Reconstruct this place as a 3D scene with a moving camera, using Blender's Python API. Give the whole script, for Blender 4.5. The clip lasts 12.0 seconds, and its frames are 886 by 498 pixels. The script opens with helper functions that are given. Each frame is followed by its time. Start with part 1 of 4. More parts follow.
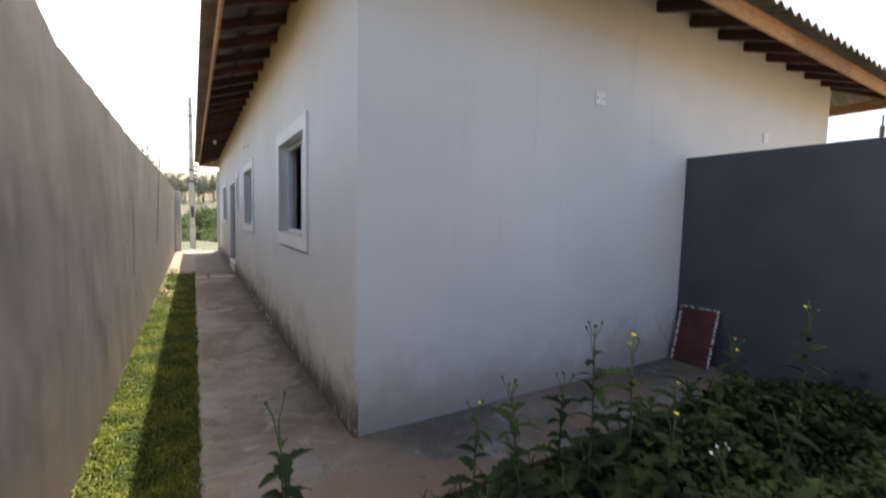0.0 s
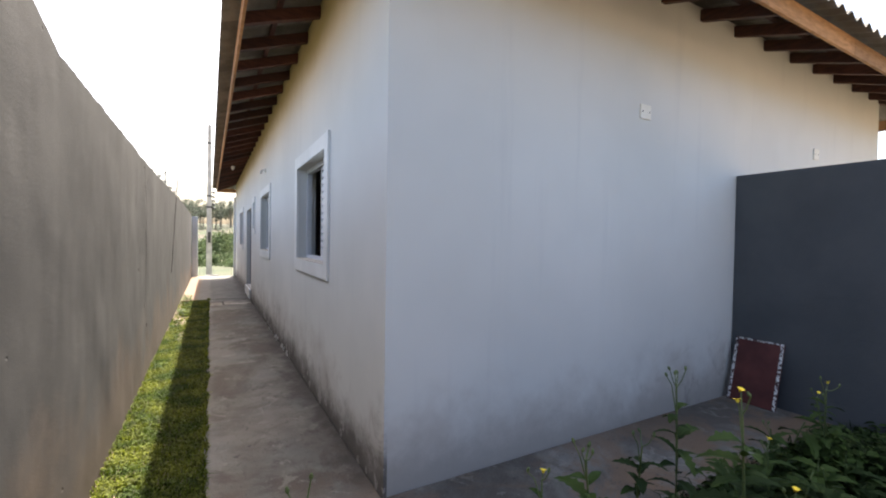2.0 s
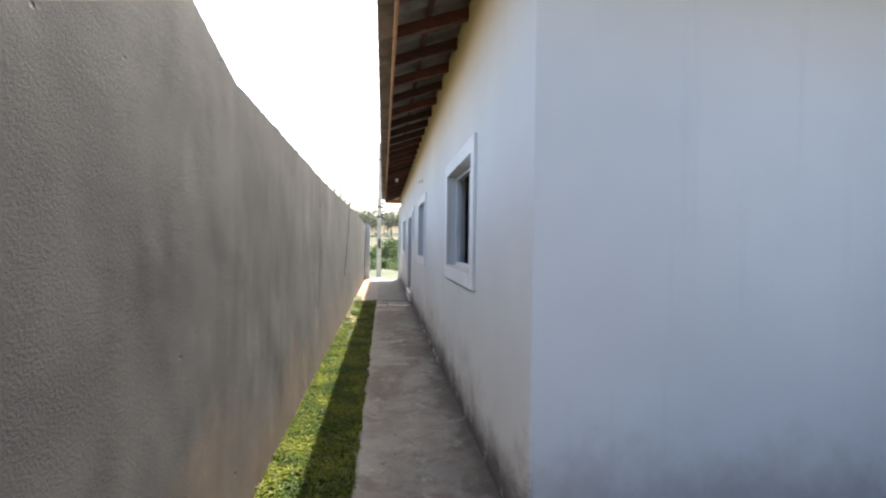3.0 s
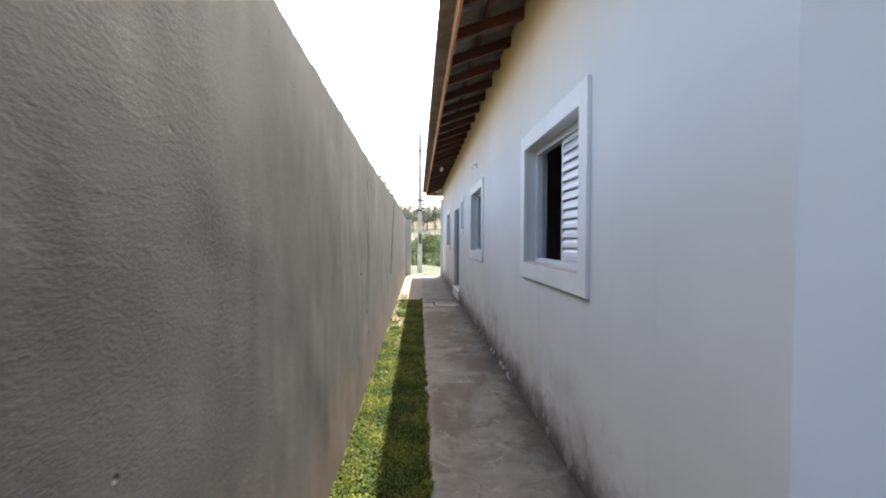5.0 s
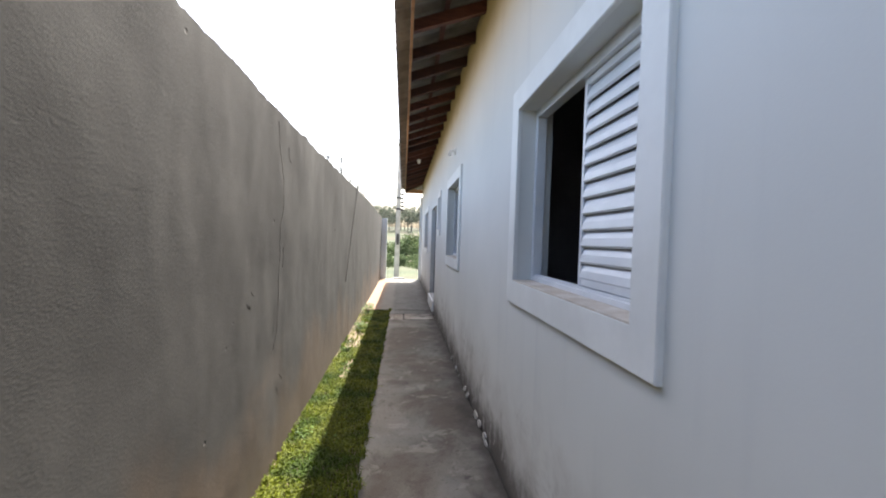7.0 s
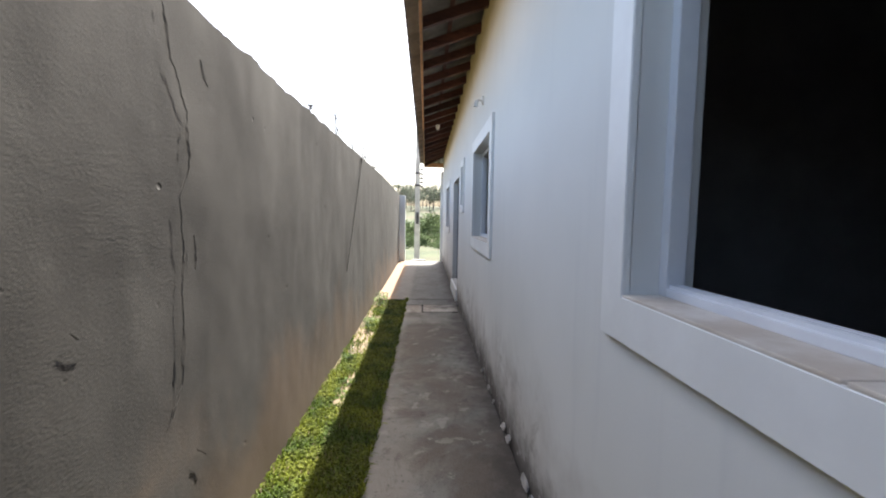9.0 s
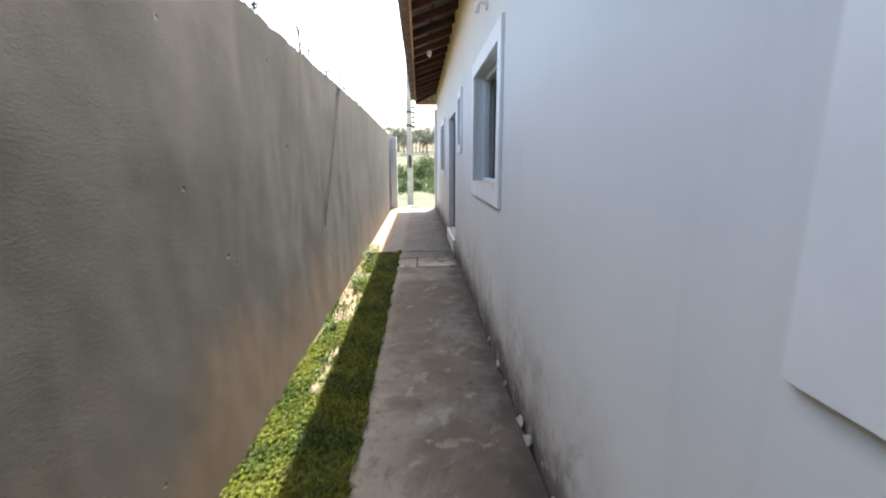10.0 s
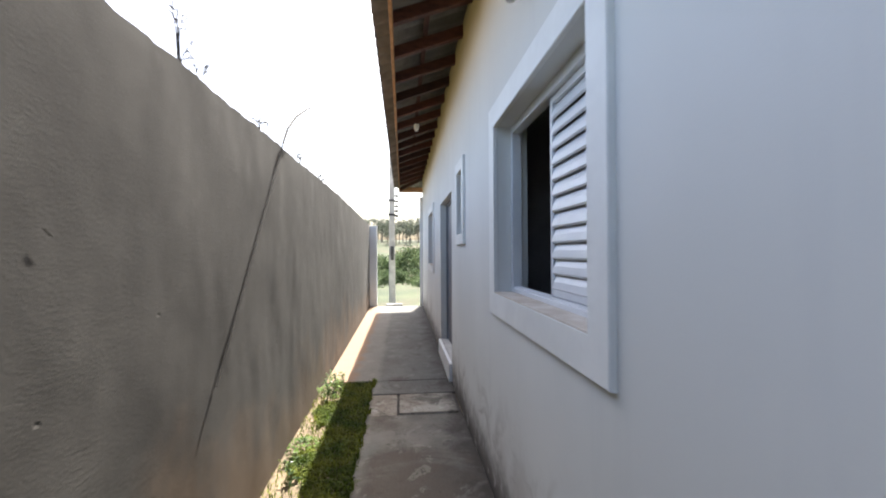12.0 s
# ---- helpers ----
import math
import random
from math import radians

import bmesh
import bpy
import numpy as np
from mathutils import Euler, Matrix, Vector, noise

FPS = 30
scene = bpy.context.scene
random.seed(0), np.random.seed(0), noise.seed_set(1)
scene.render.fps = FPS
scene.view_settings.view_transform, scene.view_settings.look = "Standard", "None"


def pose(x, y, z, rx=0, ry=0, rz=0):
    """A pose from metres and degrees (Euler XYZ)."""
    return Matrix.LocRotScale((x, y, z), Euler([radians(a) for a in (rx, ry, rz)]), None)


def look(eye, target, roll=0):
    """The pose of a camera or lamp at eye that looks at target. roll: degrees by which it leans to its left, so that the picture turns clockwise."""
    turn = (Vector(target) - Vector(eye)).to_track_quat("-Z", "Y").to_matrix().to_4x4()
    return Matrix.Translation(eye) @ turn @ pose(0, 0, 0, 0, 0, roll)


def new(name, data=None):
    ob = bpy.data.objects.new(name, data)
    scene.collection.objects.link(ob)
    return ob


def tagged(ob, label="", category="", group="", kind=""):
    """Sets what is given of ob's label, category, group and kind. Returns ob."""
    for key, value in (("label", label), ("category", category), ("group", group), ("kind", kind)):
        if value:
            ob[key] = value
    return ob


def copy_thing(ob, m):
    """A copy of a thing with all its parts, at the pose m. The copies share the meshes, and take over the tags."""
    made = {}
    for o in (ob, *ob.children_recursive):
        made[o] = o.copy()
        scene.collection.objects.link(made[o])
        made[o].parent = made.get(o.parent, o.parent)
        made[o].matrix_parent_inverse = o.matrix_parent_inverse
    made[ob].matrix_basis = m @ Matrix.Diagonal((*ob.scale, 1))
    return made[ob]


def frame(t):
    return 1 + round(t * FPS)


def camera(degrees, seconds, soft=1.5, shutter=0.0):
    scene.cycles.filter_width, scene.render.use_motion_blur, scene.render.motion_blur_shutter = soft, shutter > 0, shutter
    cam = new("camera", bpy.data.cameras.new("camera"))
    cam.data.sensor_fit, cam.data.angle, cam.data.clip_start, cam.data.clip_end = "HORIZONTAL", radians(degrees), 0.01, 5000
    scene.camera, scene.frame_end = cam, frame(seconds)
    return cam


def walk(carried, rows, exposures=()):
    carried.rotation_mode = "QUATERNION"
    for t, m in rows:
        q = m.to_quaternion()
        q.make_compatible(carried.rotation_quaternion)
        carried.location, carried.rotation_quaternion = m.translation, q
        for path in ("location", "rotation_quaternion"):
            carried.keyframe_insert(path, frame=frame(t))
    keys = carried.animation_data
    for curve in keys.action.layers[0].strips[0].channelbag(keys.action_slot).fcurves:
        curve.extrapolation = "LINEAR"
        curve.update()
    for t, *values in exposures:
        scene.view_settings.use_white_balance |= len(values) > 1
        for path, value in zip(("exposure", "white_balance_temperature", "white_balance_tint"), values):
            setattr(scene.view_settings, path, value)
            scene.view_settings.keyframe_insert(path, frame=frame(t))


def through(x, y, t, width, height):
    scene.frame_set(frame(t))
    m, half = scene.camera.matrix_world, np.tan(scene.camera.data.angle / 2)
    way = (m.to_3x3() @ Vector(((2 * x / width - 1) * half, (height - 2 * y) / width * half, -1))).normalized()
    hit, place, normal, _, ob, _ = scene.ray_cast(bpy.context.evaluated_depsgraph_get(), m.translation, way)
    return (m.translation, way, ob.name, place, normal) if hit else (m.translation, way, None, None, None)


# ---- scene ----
cam = camera(93.1, 12.0, 1.9, 0.4)
METRES, EYE, TILT, LEAN, TURN = 7.5, 1.5, 0.0, 0.0, -30.8
PATH = [
    (0, (0.107, 0.256, 1.381), (1.13, 1.969, 1.232), 1.3),
    (0.5, (0.093, 0.247, 1.41), (1.077, 1.982, 1.553), 1.7),
    (1, (0.082, 0.292, 1.422), (1.073, 2.012, 1.665), 1.0),
    (1.5, (0.107, 0.452, 1.407), (1.088, 2.194, 1.368), 1.4),
    (2, (0.131, 0.592, 1.39), (1.102, 2.34, 1.351), 0.9),
    (2.5, (0.219, 0.705, 1.385), (0.924, 2.576, 1.359), 1.4),
    (3, (0.267, 0.836, 1.406), (0.551, 2.816, 1.383), 0.8),
    (3.5, (0.176, 1.013, 1.421), (0.346, 3.004, 1.349), 0.6),
    (3.7, (0.128, 1.12, 1.425), (0.234, 3.116, 1.377), 0.5),
    (5.3, (0.042, 1.944, 1.37), (0.167, 3.939, 1.322), -0.0),
    (5.5, (0.04, 2.101, 1.386), (0.296, 4.084, 1.346), -0.9),
    (6, (0.117, 2.368, 1.385), (0.464, 4.336, 1.313), -0.8),
    (6.5, (0.271, 2.697, 1.416), (0.384, 4.693, 1.4), -0.5),
    (7, (0.327, 2.981, 1.39), (0.517, 4.972, 1.35), 1.9),
    (9, (0.408, 4.156, 1.384), (0.493, 6.149, 1.239), 0.9),
    (9.5, (0.43, 4.475, 1.364), (0.511, 6.426, 0.934), -1.6),
    (10, (0.425, 4.849, 1.363), (0.532, 6.804, 0.957), -0.2),
    (10.5, (0.389, 5.236, 1.395), (0.731, 7.205, 1.319), 0.8),
    (11, (0.431, 5.654, 1.42), (0.643, 7.642, 1.467), -1.2),
    (11.5, (0.42, 6.099, 1.404), (0.611, 8.089, 1.465), -0.9),
    (12, (0.42, 6.58, 1.414), (0.613, 8.571, 1.428), -0.3),
]
walk(cam, [(t, look(eye, target, roll)) for t, eye, target, roll in PATH],
     [(0.0, 1.80, 6900, 11), (0.5, 2.08, 6900, 11), (1.0, 2.23, 6800, 11), (1.5, 2.03, 6800, 11), (2.0, 2.08, 6700, 11), (3.0, 2.20, 6400, 9), (9.5, 2.20, 6380, 9), (10.0, 2.38, 6380, 9), (10.5, 2.66, 6380, 9), (11.0, 2.53, 6380, 9), (11.5, 2.30, 6380, 9), (12.0, 2.16, 6380, 9)])

# ---- light ----
SUN_FROM = Vector((0.122, 0.58, 1.0)).normalized()
world = bpy.data.worlds.new("sky_world")
scene.world = world
world.use_nodes = True
wn = world.node_tree
sky = wn.nodes.new("ShaderNodeTexSky")
sky.sky_type = "NISHITA"
sky.sun_disc = False
sky.sun_elevation = math.asin(SUN_FROM.z)
sky.sun_rotation = math.atan2(SUN_FROM.x, SUN_FROM.y)
sky.dust_density = 6.0
sky.air_density = 1.0
sky.ozone_density = 1.0
bg = wn.nodes["Background"]
bg.inputs["Strength"].default_value = 0.13
wn.links.new(sky.outputs["Color"], bg.inputs["Color"])
sun = new("sun", bpy.data.lights.new("sun", "SUN"))
sun.data.energy = 5.0
sun.data.angle = radians(0.6)
sun.data.color = (1.0, 0.95, 0.86)
sun.matrix_world = look(SUN_FROM * 40, (0, 0, 0))


# ---- materials ----
def mat(name, rough=0.8, metal=0.0):
    m = bpy.data.materials.new(name)
    m.use_nodes = True
    nt = m.node_tree
    b = nt.nodes["Principled BSDF"]
    b.inputs["Roughness"].default_value = rough
    b.inputs["Metallic"].default_value = metal
    return m, nt, b


def coord(nt, scale=(1, 1, 1), kind="pos"):
    """World position (or object position), scaled."""
    if kind == "pos":
        src = nt.nodes.new("ShaderNodeNewGeometry").outputs["Position"]
    else:
        src = nt.nodes.new("ShaderNodeTexCoord").outputs["Object"]
    mp = nt.nodes.new("ShaderNodeMapping")
    mp.inputs["Scale"].default_value = scale
    nt.links.new(src, mp.inputs["Vector"])
    return mp.outputs["Vector"]


def noise_of(nt, vec, scale, detail=4.0, rough=0.55, distort=0.0):
    n = nt.nodes.new("ShaderNodeTexNoise")
    n.inputs["Scale"].default_value = scale
    n.inputs["Detail"].default_value = detail
    n.inputs["Roughness"].default_value = rough
    n.inputs["Distortion"].default_value = distort
    nt.links.new(vec, n.inputs["Vector"])
    return n.outputs["Fac"]


def span(nt, fac, a, b, lo=0.0, hi=1.0):
    n = nt.nodes.new("ShaderNodeMapRange")
    n.interpolation_type = "SMOOTHSTEP"
    for key, v in (("From Min", a), ("From Max", b), ("To Min", lo), ("To Max", hi)):
        n.inputs[key].default_value = v
    nt.links.new(fac, n.inputs["Value"])
    return n.outputs["Result"]


def maths(nt, op, a, b):
    n = nt.nodes.new("ShaderNodeMath")
    n.operation = op
    for k, v in enumerate((a, b)):
        if isinstance(v, (int, float)):
            n.inputs[k].default_value = v
        else:
            nt.links.new(v, n.inputs[k])
    return n.outputs[0]


def blend(nt, fac, a, b):
    n = nt.nodes.new("ShaderNodeMix")
    n.data_type = "RGBA"
    if isinstance(fac, (int, float)):
        n.inputs[0].default_value = fac
    else:
        nt.links.new(fac, n.inputs[0])
    for k, v in ((6, a), (7, b)):
        if isinstance(v, tuple):
            n.inputs[k].default_value = (*v, 1)
        else:
            nt.links.new(v, n.inputs[k])
    return n.outputs[2]


def bump(nt, b, height, strength, dist=0.01, prev=None):
    n = nt.nodes.new("ShaderNodeBump")
    n.inputs["Strength"].default_value = strength
    n.inputs["Distance"].default_value = dist
    nt.links.new(height, n.inputs["Height"])
    if prev:
        nt.links.new(prev, n.inputs["Normal"])
    nt.links.new(n.outputs["Normal"], b.inputs["Normal"])
    return n.outputs["Normal"]


def axis(nt, which):
    s = nt.nodes.new("ShaderNodeSeparateXYZ")
    nt.links.new(nt.nodes.new("ShaderNodeNewGeometry").outputs["Position"], s.inputs[0])
    return s.outputs[which]


def chance(nt):
    return nt.nodes.new("ShaderNodeObjectInfo").outputs["Random"]


def island(nt):
    return nt.nodes.new("ShaderNodeNewGeometry").outputs["Random Per Island"]


def house_paint():
    m, nt, b = mat("house_paint", 0.75)
    p = coord(nt)
    z = axis(nt, "Z")
    big = noise_of(nt, p, 0.9, 3)
    col = blend(nt, span(nt, big, 0.3, 0.7), (0.675, 0.685, 0.662), (0.735, 0.742, 0.718))
    streak = noise_of(nt, coord(nt, (5, 5, 0.35)), 1.3, 4)
    col = blend(nt, span(nt, streak, 0.55, 0.8, 0, 0.22), col, (0.47, 0.49, 0.505))
    # rain-washed soil and damp rising from the foot of the walls
    west = span(nt, axis(nt, "X"), 0.97, 0.98, 1.0, 0.0)
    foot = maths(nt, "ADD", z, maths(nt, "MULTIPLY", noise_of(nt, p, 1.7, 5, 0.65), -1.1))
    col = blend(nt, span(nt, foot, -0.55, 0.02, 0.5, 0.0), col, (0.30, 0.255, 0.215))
    blot = maths(nt, "MULTIPLY", span(nt, noise_of(nt, p, 2.6, 6, 0.7, 0.6), 0.50, 0.66), span(nt, z, 0.12, 0.75, 0.5, 0.0))
    blot = maths(nt, "MULTIPLY", blot, maths(nt, "ADD", west, span(nt, axis(nt, "X"), 2.4, 4.2, 0.08, 1.0)))
    col = blend(nt, blot, col, (0.17, 0.145, 0.12))
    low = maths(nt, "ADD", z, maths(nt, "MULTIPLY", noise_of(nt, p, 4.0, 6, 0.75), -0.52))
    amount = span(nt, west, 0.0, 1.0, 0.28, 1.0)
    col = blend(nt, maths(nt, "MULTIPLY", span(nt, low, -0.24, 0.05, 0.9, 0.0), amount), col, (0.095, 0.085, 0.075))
    # paint flaked off to pale plaster in patches just above the path
    flake = maths(nt, "MULTIPLY", span(nt, noise_of(nt, p, 7.5, 4, 0.6), 0.57, 0.60), span(nt, z, 0.10, 0.26, 1.0, 0.0))
    col = blend(nt, maths(nt, "MULTIPLY", flake, maths(nt, "MULTIPLY", west, 0.75)), col, (0.40, 0.385, 0.36))
    # ochre towards the head of the long wall, with a noisy lower edge
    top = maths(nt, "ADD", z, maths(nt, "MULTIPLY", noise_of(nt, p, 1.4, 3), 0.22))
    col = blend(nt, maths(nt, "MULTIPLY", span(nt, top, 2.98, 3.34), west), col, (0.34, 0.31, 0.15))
    nt.links.new(col, b.inputs["Base Color"])
    n1 = bump(nt, b, noise_of(nt, p, 1.6, 3), 0.2, 0.02)
    bump(nt, b, noise_of(nt, p, 130, 3), 0.10, 0.003, n1)
    return m


def cement_render():
    m, nt, b = mat("cement_render", 0.92)
    p = coord(nt)
    big = noise_of(nt, p, 1.1, 4, 0.6)
    col = blend(nt, span(nt, big, 0.3, 0.7), (0.046, 0.041, 0.036), (0.066, 0.060, 0.0535))
    streak = noise_of(nt, coord(nt, (4, 4, 0.25)), 1.6, 5, 0.6)
    col = blend(nt, span(nt, streak, 0.5, 0.75, 0, 0.28), col, (0.043, 0.038, 0.034))
    col = blend(nt, span(nt, noise_of(nt, p, 6.0, 5, 0.7), 0.58, 0.75, 0, 0.30), col, (0.092, 0.085, 0.076))
    # soil tone plus warm ground-bounce glow, both coloured in towards the foot
    soil = maths(nt, "ADD", axis(nt, "Z"), maths(nt, "MULTIPLY", noise_of(nt, p, 1.5, 5, 0.6), -1.5))
    col = blend(nt, span(nt, soil, -0.65, 0.0, 0.55, 0.0), col, (0.14, 0.085, 0.045))
    # pinholes and grit standing out of the float finish
    cell = nt.nodes.new("ShaderNodeTexVoronoi")
    cell.inputs["Scale"].default_value = 5.5
    nt.links.new(coord(nt), cell.inputs["Vector"])
    pit = span(nt, cell.outputs["Distance"], 0.02, 0.065, 1.0, 0.0)
    pit = maths(nt, "MULTIPLY", pit, span(nt, noise_of(nt, p, 2.3, 2), 0.47, 0.55))
    col = blend(nt, maths(nt, "MULTIPLY", pit, 0.3), col, (0.035, 0.031, 0.028))
    nt.links.new(col, b.inputs["Base Color"])
    n1 = bump(nt, b, noise_of(nt, p, 2.0, 3), 0.2, 0.03)
    strokes = noise_of(nt, coord(nt, (5, 5, 22)), 1.5, 4, 0.6, 1.2)
    where = span(nt, noise_of(nt, p, 1.3, 3), 0.45, 0.65)
    n2 = bump(nt, b, maths(nt, "MULTIPLY", strokes, where), 0.13, 0.006, n1)
    n3 = bump(nt, b, maths(nt, "MULTIPLY", pit, -1.0), 0.6, 0.008, n2)
    bump(nt, b, noise_of(nt, p, 110, 4, 0.7), 0.35, 0.003, n3)
    return m


def grey_paint():
    m, nt, b = mat("dark_grey_paint", 0.7)
    p = coord(nt)
    col = blend(nt, span(nt, noise_of(nt, p, 1.5, 4), 0.3, 0.7), (0.060, 0.067, 0.075), (0.085, 0.092, 0.10))
    col = blend(nt, span(nt, noise_of(nt, coord(nt, (1, 1.2, 9)), 2.2, 4), 0.62, 0.8, 0, 0.3), col, (0.05, 0.055, 0.06))
    nt.links.new(col, b.inputs["Base Color"])
    bump(nt, b, noise_of(nt, p, 60, 4), 0.4, 0.004)
    return m


def concrete(name, a, c, stain, amount, dirt=(0.17, 0.105, 0.06), muddy=0.0):
    m, nt, b = mat(name, 0.9)
    p = coord(nt)
    col = blend(nt, span(nt, noise_of(nt, p, 2.2, 5, 0.6), 0.3, 0.7), a, c)
    # damp blotches, broad and small
    col = blend(nt, span(nt, noise_of(nt, p, 0.9, 6, 0.68, 0.6), 0.45, 0.60, 0, amount), col, stain)
    col = blend(nt, span(nt, noise_of(nt, coord(nt, (1.2, 0.8, 1)), 3.1, 6, 0.7, 0.8), 0.53, 0.64, 0, 0.7), col, (0.055, 0.048, 0.041))
    # a pale crust left where the fines have washed off
    crust = span(nt, noise_of(nt, p, 4.6, 6, 0.72, 0.4), 0.56, 0.62, 0, 0.45)
    col = blend(nt, crust, col, tuple(min(0.5, v * 1.5) for v in c))
    if muddy:
        behind = maths(nt, "ADD", axis(nt, "Y"), maths(nt, "MULTIPLY", noise_of(nt, p, 1.8, 4), 1.2))
        more = span(nt, behind, 2.6, 3.9, 1.0, muddy)
        mud = maths(nt, "MULTIPLY", span(nt, noise_of(nt, p, 1.5, 6, 0.7, 0.5), 0.40, 0.54), more)
        col = blend(nt, mud, col, dirt)
    col = blend(nt, span(nt, noise_of(nt, p, 9, 5, 0.7), 0.60, 0.68, 0, 0.75), col, (0.04, 0.035, 0.03))
    col = blend(nt, span(nt, noise_of(nt, p, 38, 3, 0.6), 0.61, 0.67, 0, 0.6), col, (0.05, 0.045, 0.04))
    col = blend(nt, span(nt, noise_of(nt, p, 150, 2), 0.35, 0.7, 0.0, 0.12), col, (0.4, 0.39, 0.36))
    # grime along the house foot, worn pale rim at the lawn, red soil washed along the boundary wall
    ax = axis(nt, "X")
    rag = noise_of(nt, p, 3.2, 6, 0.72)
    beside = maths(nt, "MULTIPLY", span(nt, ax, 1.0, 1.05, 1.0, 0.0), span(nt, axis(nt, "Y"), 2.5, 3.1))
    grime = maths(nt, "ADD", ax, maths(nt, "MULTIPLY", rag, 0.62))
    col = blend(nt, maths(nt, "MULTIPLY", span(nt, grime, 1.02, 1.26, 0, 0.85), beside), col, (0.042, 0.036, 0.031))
    rim = maths(nt, "ADD", ax, maths(nt, "MULTIPLY", rag, 0.2))
    col = blend(nt, span(nt, rim, 0.20, 0.31, 0.35, 0.0), col, (0.26, 0.25, 0.23))
    wash = maths(nt, "ADD", ax, maths(nt, "MULTIPLY", noise_of(nt, p, 4.0, 4, 0.6), 0.25))
    col = blend(nt, span(nt, wash, -0.06, 0.08, 0.85, 0.0), col, (0.21, 0.128, 0.076))
    nt.links.new(col, b.inputs["Base Color"])
    n1 = bump(nt, b, noise_of(nt, p, 5, 5, 0.6), 0.5, 0.014)
    n2 = bump(nt, b, crust, 0.25, 0.003, n1)
    bump(nt, b, noise_of(nt, p, 120, 3), 0.4, 0.004, n2)
    return m


def wood(name, a, c, rough=0.7):
    m, nt, b = mat(name, rough)
    grain = noise_of(nt, coord(nt, (3, 3, 14)), 3.0, 5, 0.6, 0.4)
    col = blend(nt, span(nt, grain, 0.3, 0.7), a, c)
    hue = nt.nodes.new("ShaderNodeHueSaturation")
    nt.links.new(span(nt, chance(nt), 0, 1, 0.6, 1.4), hue.inputs["Value"])
    nt.links.new(col, hue.inputs["Color"])
    nt.links.new(hue.outputs[0], b.inputs["Base Color"])
    bump(nt, b, grain, 0.4, 0.004)
    return m


def plain(name, a, c, rough, scale=6.0, metal=0.0, grit=0.15):
    m, nt, b = mat(name, rough, metal)
    p = coord(nt)
    col = blend(nt, span(nt, noise_of(nt, p, scale, 5, 0.65), 0.35, 0.7), a, c)
    nt.links.new(col, b.inputs["Base Color"])
    bump(nt, b, noise_of(nt, p, scale * 12, 3), grit, 0.003)
    return m


def leafy(name, a, c, rough=0.6, through=0.25):
    m, nt, b = mat(name, rough)
    b.inputs["Specular IOR Level"].default_value = 0.18
    p = coord(nt)
    col = blend(nt, span(nt, noise_of(nt, p, 3.5, 3), 0.35, 0.65), a, c)
    hue = nt.nodes.new("ShaderNodeHueSaturation")
    nt.links.new(span(nt, island(nt), 0, 1, 0.55, 1.45), hue.inputs["Value"])
    nt.links.new(col, hue.inputs["Color"])
    nt.links.new(hue.outputs[0], b.inputs["Base Color"])
    tr = nt.nodes.new("ShaderNodeBsdfTranslucent")
    nt.links.new(hue.outputs[0], tr.inputs["Color"])
    mx = nt.nodes.new("ShaderNodeMixShader")
    mx.inputs[0].default_value = through
    nt.links.new(b.outputs[0], mx.inputs[1])
    nt.links.new(tr.outputs[0], mx.inputs[2])
    nt.links.new(mx.outputs[0], nt.nodes["Material Output"].inputs["Surface"])
    return m


HOUSE = house_paint()
RENDER = cement_render()
GREY = grey_paint()
PATHC = concrete("path_concrete", (0.10, 0.097, 0.089), (0.185, 0.178, 0.161), (0.060, 0.049, 0.038), 0.85, (0.155, 0.098, 0.058), 0.14)
SLABC = concrete("slab_concrete", (0.085, 0.085, 0.082), (0.122, 0.121, 0.116), (0.08, 0.074, 0.067), 0.6)
LID = concrete("lid_concrete", (0.27, 0.25, 0.215), (0.36, 0.34, 0.30), (0.12, 0.085, 0.06), 0.7)
SOIL = plain("red_soil", (0.20, 0.11, 0.055), (0.36, 0.22, 0.11), 0.95, 5.0, 0, 0.8)
RAFTER = wood("rafter_wood", (0.042, 0.014, 0.009), (0.088, 0.032, 0.019))
FASCIA = wood("fascia_wood", (0.24, 0.12, 0.045), (0.37, 0.20, 0.085))
SHEET = plain("fibre_cement", (0.13, 0.125, 0.112), (0.23, 0.22, 0.20), 0.95, 3.0, 0, 0.5)
TRIM = plain("white_trim_paint", (0.76, 0.77, 0.755), (0.84, 0.85, 0.835), 0.6, 2.5)
ALU = plain("white_aluminium", (0.68, 0.70, 0.73), (0.76, 0.78, 0.80), 0.35, 4.0, 0, 0.02)
SILL = plain("dusty_sill_stone", (0.52, 0.45, 0.37), (0.68, 0.64, 0.58), 0.6, 7.0)
DOORM = plain("grey_door_paint", (0.17, 0.18, 0.20), (0.23, 0.24, 0.26), 0.5, 3.0)
ROOM = plain("bare_room_plaster", (0.34, 0.33, 0.31), (0.42, 0.41, 0.39), 0.9, 2.0)
POLE = plain("pole_concrete", (0.36, 0.35, 0.32), (0.50, 0.49, 0.45), 0.9, 4.0)
DARKM = plain("dark_metal", (0.04, 0.04, 0.04), (0.08, 0.08, 0.08), 0.5, 9.0, 0.6)
CRACK = plain("crack_shadow_mortar", (0.05, 0.045, 0.04), (0.09, 0.08, 0.07), 0.95, 20.0)


